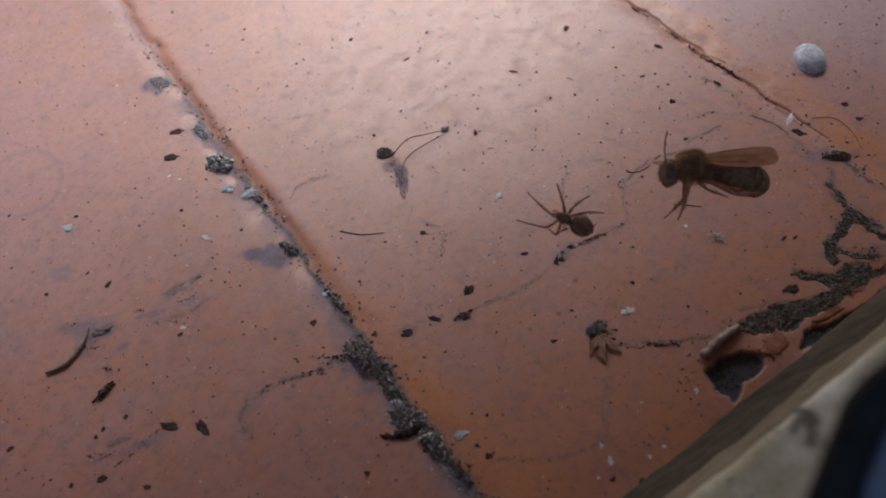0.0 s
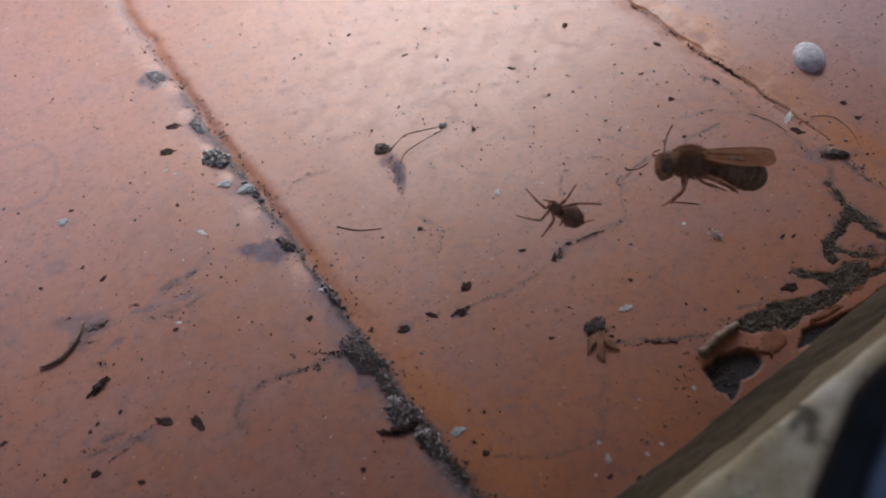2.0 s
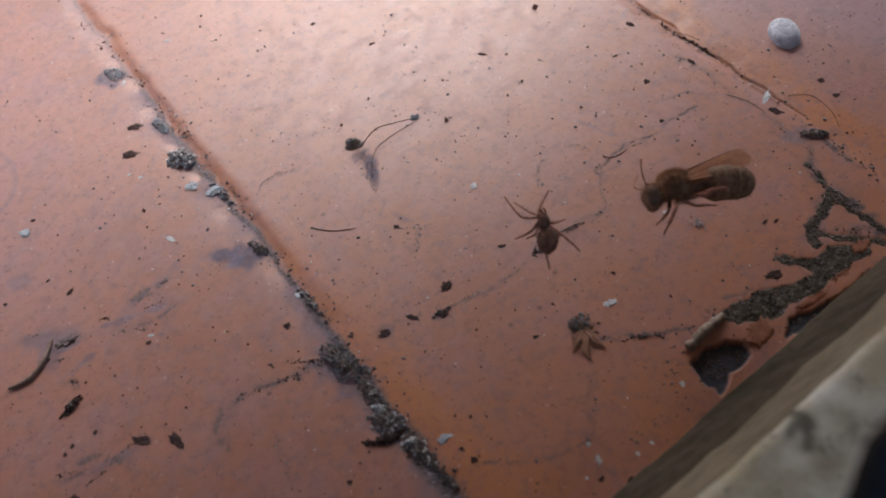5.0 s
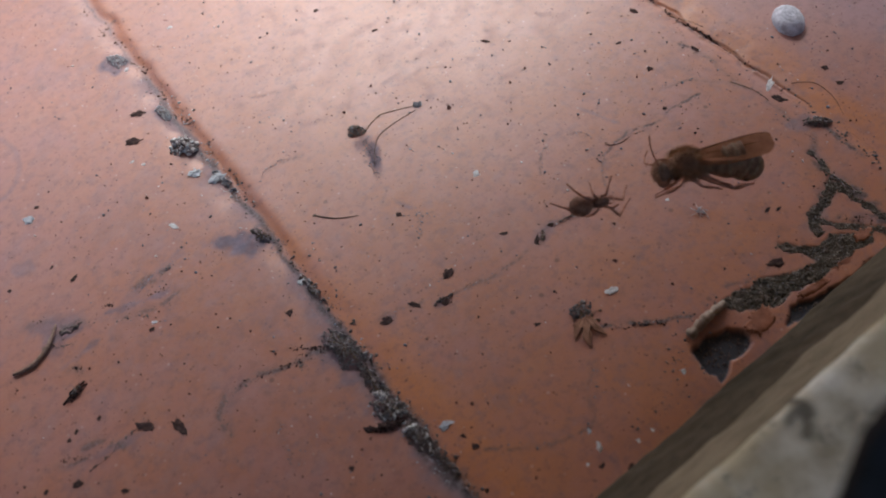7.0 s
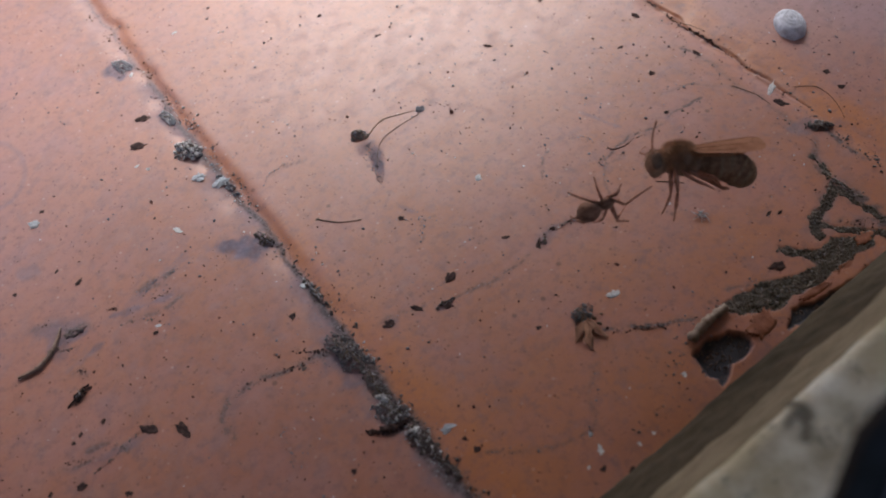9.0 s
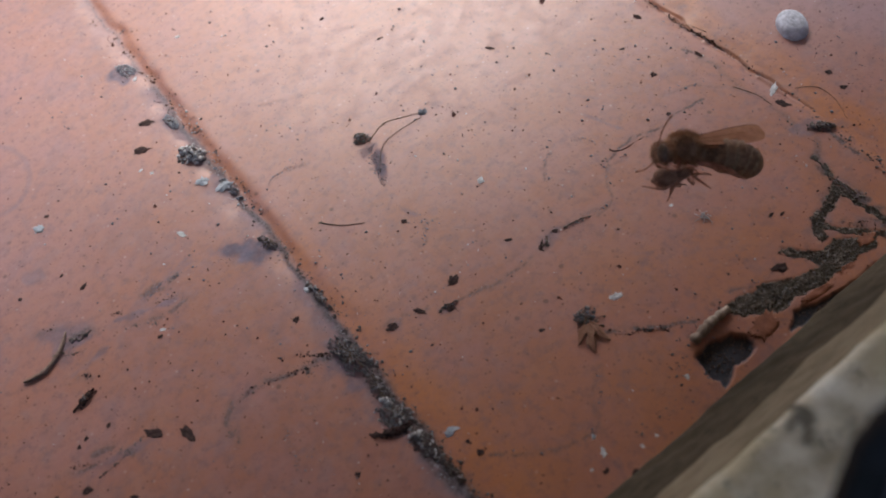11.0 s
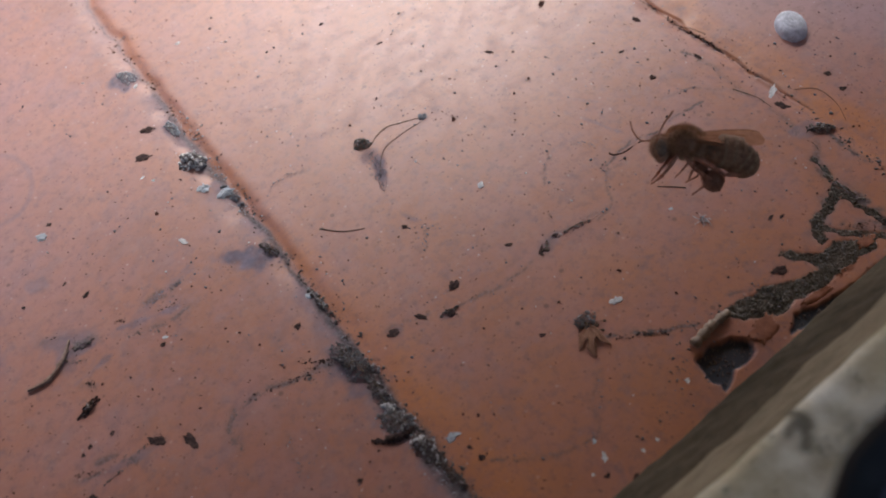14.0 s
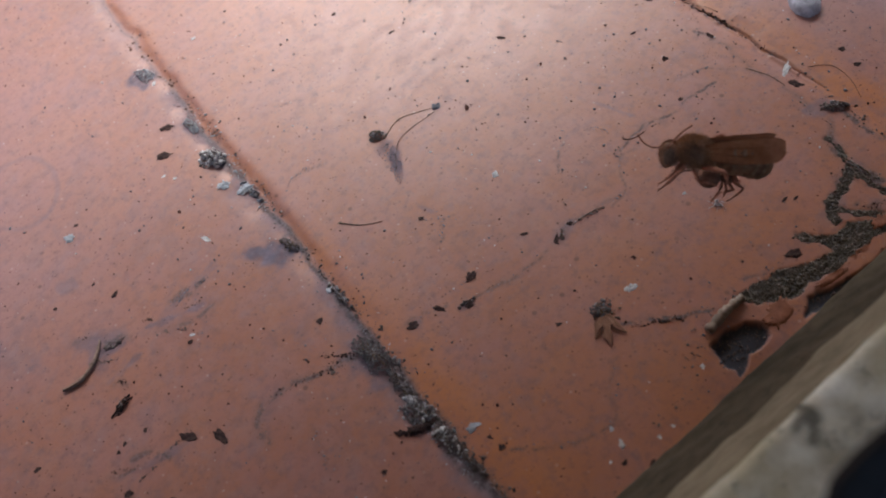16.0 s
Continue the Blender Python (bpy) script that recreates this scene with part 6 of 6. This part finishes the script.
    bend(*bee_legs[1], [(0, -96, 28.1, -124.8, 31.4), (0.5, -91.5, 9.7, -126.1, 38.7), (1, -98.4, 10.4, -127.8, 42.4), (1.5, -94.6, 38.5, -100.9, 59.9), (2, -91.2, 46, -109.1, 57.6), (2.5, -111.2, 40.8, -115.8, 40.9), (3, -112, 56.3, -118.5, 47.2), (3.5, -99.4, 47.1, -115.3, 58.3), (4, -116.2, 52.9, -138.3, 39.4), (4.2, -122.5, 56.7, -151.1, 60.8), (6.3, -122.6, 61.2, -72.4, 39.9), (6.5, -114.2, 56.4, -91.6, 47.5), (7, -144.7, 62.3, -133.3, 50.8), (7.5, -104.8, 44.5, -124.4, 40.5), (8, -100.2, 36.1, -113.7, 47.2), (8.5, -76.8, 24.2, -94.5, 54.5), (9, -79.2, -3.9, -88.7, 49.4), (9.2, -70.3, 29, -96.5, 39.3), (11.3, -97.7, 51.6, -103, 59.4), (11.5, -121.5, 12.5, -114.8, 63.9), (12, -114.2, 0, -107.1, 64), (12.5, -145.9, 29.3, -140.7, 65.2), (13, -123.1, 32.9, -132.1, 70.3), (13.5, -148.9, 36.5, -130.2, 68.3), (14, -123.2, 21.7, -91.3, 61.6), (14.5, -124, 66.5, -118.3, 24.8), (15, -119.6, 60.7, -108.6, 16.3), (15.5, -143, 70.8, -106, -10.3), (16, -136, 56.1, -108, 32.5)])
    bend(*bee_legs[4], [(0, -29.5, 33.9, 5.7, -0), (0.5, -28.4, 12.3, -3.9, 20.6), (1, -20.5, 23, -13.2, 70.2), (1.5, -27.4, 26.4, 1.5, 68.6), (2, -24.7, 38.2, -11.8, 57.2), (2.5, -41.6, 9.7, 44.6, 70.3), (3, -43.9, 28.7, 32.7, 56.2), (3.5, -19.5, -2, 8.2, 66.8), (4, -32.3, -3.2, -20.4, 69.7), (4.2, -15.9, 6.5, -16.6, 71.9), (6.3, 20.7, 39.3, -34.1, 53.9), (6.5, 15.2, 40.8, -28.8, 52.9), (7, -19.8, 27.9, 10.6, 22.5), (7.5, -32.1, 33.6, -18.2, 56.9), (8, -21.4, 7.8, 5.7, 72.7), (8.5, -19, 0, 14.7, -0), (9, -18.4, -1.3, 12.7, 53.7), (9.2, -9.8, 38.9, -10.2, 49.5), (11.3, -9.7, 0, -5, 29.5), (11.5, -19.5, 0, -6.9, 39.9), (12, -25, 12.2, -6.1, 53.3), (12.5, -74.1, -7.7, 4.1, 40), (13, -41.6, 40.1, -25.3, 53.7), (13.5, -40.5, -5.2, 0.4, 32.7), (14, -19.9, 2.7, 8.1, 1.1), (14.5, -6.4, 3.1, -13.8, 28.5), (15, -14.7, 7.7, -29.6, 43.5), (15.5, 19.3, 35.6, -68.4, 26.3), (16, 39.4, 58, -57.3, 39.4)])
    bend(*bee_legs[5], [(0, -20.9, 50.3, -2.4, 30.1), (0.5, -29.9, 33.9, 25.1, 48.6), (1, -19.1, 45.4, -16.6, 62.5), (1.5, -20.1, 55, -26, 51.4), (2, -19.5, 55.1, -22.4, 48.6), (2.5, -37.2, 45.6, -45.8, 57.8), (3, -40.8, 48.1, -21.7, 59.5), (3.5, -47.8, 63.1, 35.8, 70.7), (4, -38.2, 62.4, 44.4, 70.7), (4.2, -14.6, 73.4, -20.5, 78.2), (6.3, 12.5, 41.9, -56, 56.4), (6.5, 5.2, 35.6, -45.6, 57.5), (7, -17.1, 45.2, -13.8, 56.9), (7.5, -24.7, 48, -21.2, 53.3), (8, -12.9, 0, -0.2, -0), (8.5, -16.7, 0, -2.8, -0), (9, -12.9, 55.8, -24.1, 49), (9.2, -11.2, 45.7, -23.4, 53.6), (11.3, -5.8, 42.7, -17.8, 18), (11.5, -7.5, 44, -29.8, 37.7), (12, -15.6, 47.6, -13.9, 29), (12.5, -65.2, 21.4, 0.7, 50.7), (13, -45.5, 32.7, -23.9, 41.9), (13.5, -39.5, -5.1, -9.9, 1.4), (14, -16.9, 2.3, -43.5, 51.4), (14.5, -15.4, 7.4, -24.1, 41.3), (15, -17.4, 9.1, -19.4, 27.8), (15.5, -14.2, 19.3, -35.3, -12.1), (16, -2.2, 16.2, -49.3, 36.9)])
    bend(*bee_legs[3], [(0, -21.8, -44.7, -17.5, 14.1), (0.5, -21.8, -44.7, -17.5, 14.1), (1, -21.8, -44.7, -17.5, 14.1), (1.5, -21.8, -44.7, -17.5, 14.1), (2, -21.8, -44.7, -17.5, 14.1), (2.5, -21.8, -44.7, -17.5, 14.1), (3, -21.8, -44.7, -17.5, 14.1), (3.5, -21.8, -44.7, -17.5, 14.1), (4, -21.8, -44.7, -17.5, 14.1), (4.2, -21.8, -44.7, -17.5, 14.1), (6.3, 42.5, -15.3, -32.2, 33.2), (6.5, -21.8, -44.7, -17.5, 14.1), (7, -21.8, -44.7, -17.5, 14.1), (7.5, -21.8, -44.7, -17.5, 14.1), (8, -21.8, -44.7, -17.5, 14.1), (8.5, -21.8, -44.7, -17.5, 14.1), (9, -21.8, -44.7, -17.5, 14.1), (9.2, -21.8, -44.7, -17.5, 14.1), (11.3, -21.8, -44.7, -17.5, 14.1), (11.5, -21.8, -44.7, -17.5, 14.1), (12, 52.6, 0, -31.2, 48.3), (12.5, -21.8, -44.7, -17.5, 14.1), (13, -21.8, -44.7, -17.5, 14.1), (13.5, -21.8, -44.7, -17.5, 14.1), (14, -21.8, -44.7, -17.5, 14.1), (14.5, 27.3, -41.6, -26.7, 39.6), (15, 50, -68, -31.2, 30.6), (15.5, -34.1, -50, -0.2, -0.2), (16, 41.8, -16.5, -15, 34.7)])
    bend(*bee_legs[2], [(0, -40, 15, -14, 14), (4, -30, 15, -8, 14), (6.5, -34, 20, -6, 24), (8, -38, 12, -14, 16), (9.2, -32, 15, -10, 16), (11.5, -66, 12, -24, 20), (12.5, -52, 12, -28, 20), (14.5, -46, 12, -14, 22), (16, -52, 12, -10, 20)])
    walk(spider, [(t, WEB @ pose(u * MM, v * MM, w * MM, 0, 0, turn)) for t, u, v, turn, w in [(0, 12.86, 3.2, 155.1, 1), (0.5, 13.3, 3.51, 154.77, 1), (1, 12.8, 3.47, 156.41, 1), (1.5, 12.43, 3.52, 152.24, 1), (2, 12.09, 3.82, 152.97, 1), (2.5, 11.87, 3.53, 161.78, 1), (3, 11.7, 3.37, 165.13, 1), (3.5, 11.29, 3.18, 166.38, 1), (4, 11.53, 2.81, 165.66, 1), (4.2, 11, 2.28, 165.58, 1), (4.9, 12.57, 2.26, 108.38, 1), (5.6, 14.2, 2.24, 49.45, 1), (6.3, 15.78, 2.22, -7.75, 1), (6.5, 16, 1.42, -12.58, 1), (7, 18.4, 2.87, 11.2, 1), (7.5, 18.83, 2.9, 12.08, 1), (8, 18.85, 3.89, 10.94, 1), (8.5, 19.04, 3.44, 18.04, 1), (9, 18.93, 3.1, 24.59, 1), (9.2, 19.14, 3.45, 31.71, 1), (11.3, 26.92, 6.47, 12.14, 2.2), (11.5, 26.59, 6.65, 21.54, 2.2), (12, 27.66, 6.82, 28.33, 2.2), (12.5, 28.66, 7.49, 22.5, 2.2), (13, 30.17, 7.52, 12.41, 1), (13.5, 31.01, 7.97, 58.07, -1), (14, 29.77, 7.33, 126.29, -2), (14.5, 29.39, 7.17, 131.15, -2.2), (15, 30.91, 7.21, 66.02, -2.2), (15.5, 30.12, 5.76, -11.99, -3), (16, 31.23, 4.67, -4.69, -2)]])
    bend(*spider_legs[0], [(0, 57, 31, 9, 25), (0.5, 60, 28, 10, 23), (1, 66, 31, 5, 36), (1.5, 84, 42, 9, 30), (2, 76, 33, 12, 44), (2.5, 73, 44, -5, 41), (3, 93, 22, 56, 11), (3.5, 76, 27, 20, 46), (4, 82, 0, 11, 48), (4.2, 83, 0, 9, 51), (6.3, -2, 56, 38, -0), (6.5, -25, 42, 30, 25), (7, -22, 16, 44, 56), (7.5, -67, 0, -5, -0), (8, -20, 41, 13, -0), (8.5, -39, 19, 14, -0), (9, -54, 31, 8, -0), (9.2, -57, 32, -5, 28), (11.3, -59, 79, -14, 75), (11.5, -56, 52, -24, 65), (12, -68, 0, -16, 67), (12.5, 29, 73, -50, 74), (13, -61, 53, 121, 83), (13.5, 44, 56, 125, 59), (14, 41, 53, 119, 62), (14.5, 46, 57, 129, 57), (15, 39, 52, 116, 64), (15.5, 47, 58, 130, 56), (16, 39, 52, 116, 64)])
    bend(*spider_legs[1], [(0, 97, 0, -24, 54), (0.5, 96, 14, -12, 61), (1, 101, 21, -3, 61), (1.5, 119, 24, 3, 60), (2, 121, 53, 82, 10), (2.5, 104, 34, 46, -0), (3, 98, 21, 212, 69), (3.5, 86, 42, 148, 75), (4, 93, 37, 168, 68), (4.2, 132, 0, 113, 46), (6.3, 56, 76, 92, 38), (6.5, -17, 63, 85, 61), (7, 21, 76, 58, 15), (7.5, 8, 60, 39, -0), (8, 19, 33, 27, 31), (8.5, 5, 40, 33, 30), (9, -1, 34, 27, 52), (9.2, -17, 39, 24, 39), (11.3, -15, 76, 2, 74), (11.5, -51, 68, -2, 74), (12, -41, 54, -31, 67), (12.5, 117, 66, 101, 77), (13, 138, 62, 76, 78), (13.5, 78, 57, 161, 57), (14, 73, 53, 151, 62), (14.5, 76, 56, 156, 59), (15, 76, 56, 156, 59), (15.5, 73, 53, 151, 62), (16, 78, 57, 161, 57)])
    bend(*spider_legs[2], [(0, 127, 61, 55, 66), (0.5, 155, 41, 51, 61), (1, 156, 22, 154, 77), (1.5, 158, 30, 124, 74), (2, 164, 31, 105, 74), (2.5, 161, 48, 119, 71), (3, 141, 0, 181, 69), (3.5, 106, 57, 90, 67), (4, 117, 56, 118, 63), (4.2, 153, 5, 126, 77), (6.3, 119, 68, 96, 39), (6.5, 159, 0, 111, -0), (7, 141, 58, 82, 48), (7.5, 138, 65, 91, 46), (8, 112, 43, 96, 24), (8.5, 105, 40, 89, 24), (9, 97, 38, 72, 35), (9.2, 122, 63, 68, -0), (11.3, 169, 67, 112, 76), (11.5, 172, 72, 85, 74), (12, 92, 88, 77, 73), (12.5, 145, 32, 139, 72), (13, 146, 41, 111, 75), (13.5, 103, 52, 75, 64), (14, 111, 58, 89, 56), (14.5, 103, 52, 75, 64), (15, 110, 57, 88, 57), (15.5, 105, 53, 78, 62), (16, 108, 56, 84, 59)])
    bend(*spider_legs[3], [(0, -179, 0, -109, 43), (0.5, -173, 0, -112, 45), (1, -172, 0, -122, 43), (1.5, -183, 0, -140, 44), (2, -179, 0, -135, 37), (2.5, -187, 0, -112, 34), (3, -179, 0, -118, 41), (3.5, -178, 0, -118, 36), (4, -176, 0, -121, 37), (4.2, -178, 0, -121, 36), (6.3, -181, 0, -269, 13), (6.5, -166, 0, -239, 59), (7, -203, 50, -236, 37), (7.5, -206, 56, -224, 22), (8, -204, 51, -226, 38), (8.5, -209, 51, -229, 33), (9, -211, 51, -230, 25), (9.2, -217, 57, -235, -0), (11.3, -193, 49, -257, 74), (11.5, -202, 31, -218, 48), (12, -210, 67, -255, 70), (12.5, -205, 49, -205, 61), (13, -216, 51, -206, 76), (13.5, -227, 55, -252, 60), (14, -228, 54, -254, 61), (14.5, -224, 57, -247, 57), (15, -230, 52, -258, 63), (15.5, -223, 58, -245, 56), (16, -231, 52, -259, 64)])
    bend(*spider_legs[4], [(0, 33, 47, -19, -0), (0.5, 37, 43, -21, -0), (1, 57, 54, -24, 16), (1.5, 66, 58, -22, -0), (2, 60, 52, -23, 33), (2.5, 54, 53, -22, 24), (3, 52, 40, -4, -0), (3.5, 59, 44, -11, -0), (4, 47, 0, -17, 9), (4.2, 62, 14, 6, 31), (6.3, 10, 73, 84, 67), (6.5, -56, 57, -7, 9), (7, -54, 20, 36, 44), (7.5, -85, 29, 28, 54), (8, -79, 47, -15, -0), (8.5, -92, 37, -16, 48), (9, -103, 18, -27, 57), (9.2, -108, 17, 6, 52), (11.3, 2, 69, -20, 59), (11.5, -43, 45, -19, 65), (12, -81, 46, -34, 57), (12.5, -81, 73, -71, 71), (13, -103, 70, -22, 46), (13.5, -47, 58, -130, 56), (14, -39, 52, -116, 64), (14.5, -47, 58, -130, 56), (15, -40, 53, -118, 63), (15.5, -45, 56, -126, 58), (16, -43, 55, -122, 60)])
    bend(*spider_legs[5], [(0, -50, 42, -48, 7), (0.5, -37, 33, -53, 21), (1, -55, 33, -58, 18), (1.5, -18, 71, -17, 68), (2, 8, 73, 6, 64), (2.5, -37, 74, 0, 65), (3, -3, 53, -56, -0), (3.5, -6, 71, -58, -0), (4, 24, 24, -27, -0), (4.2, 34, 17, -32, -0), (6.3, -60, 0, 49, 55), (6.5, -131, 70, 44, 62), (7, -24, 56, 5, 60), (7.5, -25, 59, -23, 61), (8, -65, 53, -1, 51), (8.5, -19, 0, -110, 62), (9, -85, 0, 19, 40), (9.2, -83, 0, 16, 49), (11.3, -88, 57, 29, 55), (11.5, -117, 32, -2, 56), (12, -18, 64, -74, 49), (12.5, -31, 74, -74, 76), (13, -100, 72, -33, 65), (13.5, -75, 55, -154, 60), (14, -77, 56, -158, 58), (14.5, -72, 53, -149, 63), (15, -79, 58, -162, 56), (15.5, -71, 52, -148, 64), (16, -79, 58, -162, 56)])
    bend(*spider_legs[6], [(0, -99, 26, -121, -0), (0.5, -108, 29, -109, -0), (1, -105, 6, -93, -0), (1.5, -99, 33, -93, -0), (2, -110, 36, -97, 20), (2.5, -119, 25, -107, -0), (3, -109, 44, -116, -0), (3.5, -97, 59, -91, 53), (4, -85, 55, -91, 53), (4.2, -87, 61, -90, 49), (6.3, -115, 41, -84, 73), (6.5, -118, 34, -100, 76), (7, -146, 42, -158, 69), (7.5, -138, 35, -159, 69), (8, -140, 50, -138, 69), (8.5, -141, 53, -136, 67), (9, -136, 0, -176, 68), (9.2, -144, 0, -170, 65), (11.3, -158, 0, -23, 65), (11.5, -168, 0, -33, 75), (12, -165, 51, -20, 73), (12.5, -158, 58, -94, 76), (13, -142, 47, -73, 80), (13.5, -104, 52, -76, 63), (14, -109, 57, -87, 58), (14.5, -106, 54, -80, 61), (15, -107, 55, -82, 60), (15.5, -109, 56, -85, 58), (16, -104, 53, -77, 63)])
    bend(*spider_legs[7], [(0, -141, 50, -157, 35), (0.5, -143, 55, -149, 33), (1, -147, 50, -155, 20), (1.5, -146, 56, -147, -0), (2, -142, 51, -155, -0), (2.5, -150, 45, -158, -0), (3, -138, 51, -123, -0), (3.5, -126, 58, -115, -0), (4, -115, 58, -114, -0), (4.2, -124, 57, -115, -0), (6.3, -152, 34, -211, 36), (6.5, -159, 0, -232, 45), (7, -186, 0, -210, -0), (7.5, -187, 0, -208, -0), (8, -182, 0, -206, -0), (8.5, -189, 0, -213, -0), (9, -170, 0, -241, 55), (9.2, -177, 0, -233, 56), (11.3, -162, 30, -202, 26), (11.5, -169, 0, -212, 39), (12, -162, 50, -211, 53), (12.5, -149, 61, -170, 73), (13, -156, 33, -218, 31), (13.5, -136, 57, -114, 57), (14, -129, 52, -101, 64), (14.5, -137, 58, -115, 56), (15, -129, 52, -101, 64), (15.5, -136, 57, -113, 57), (16, -132, 54, -105, 61)])


motions()
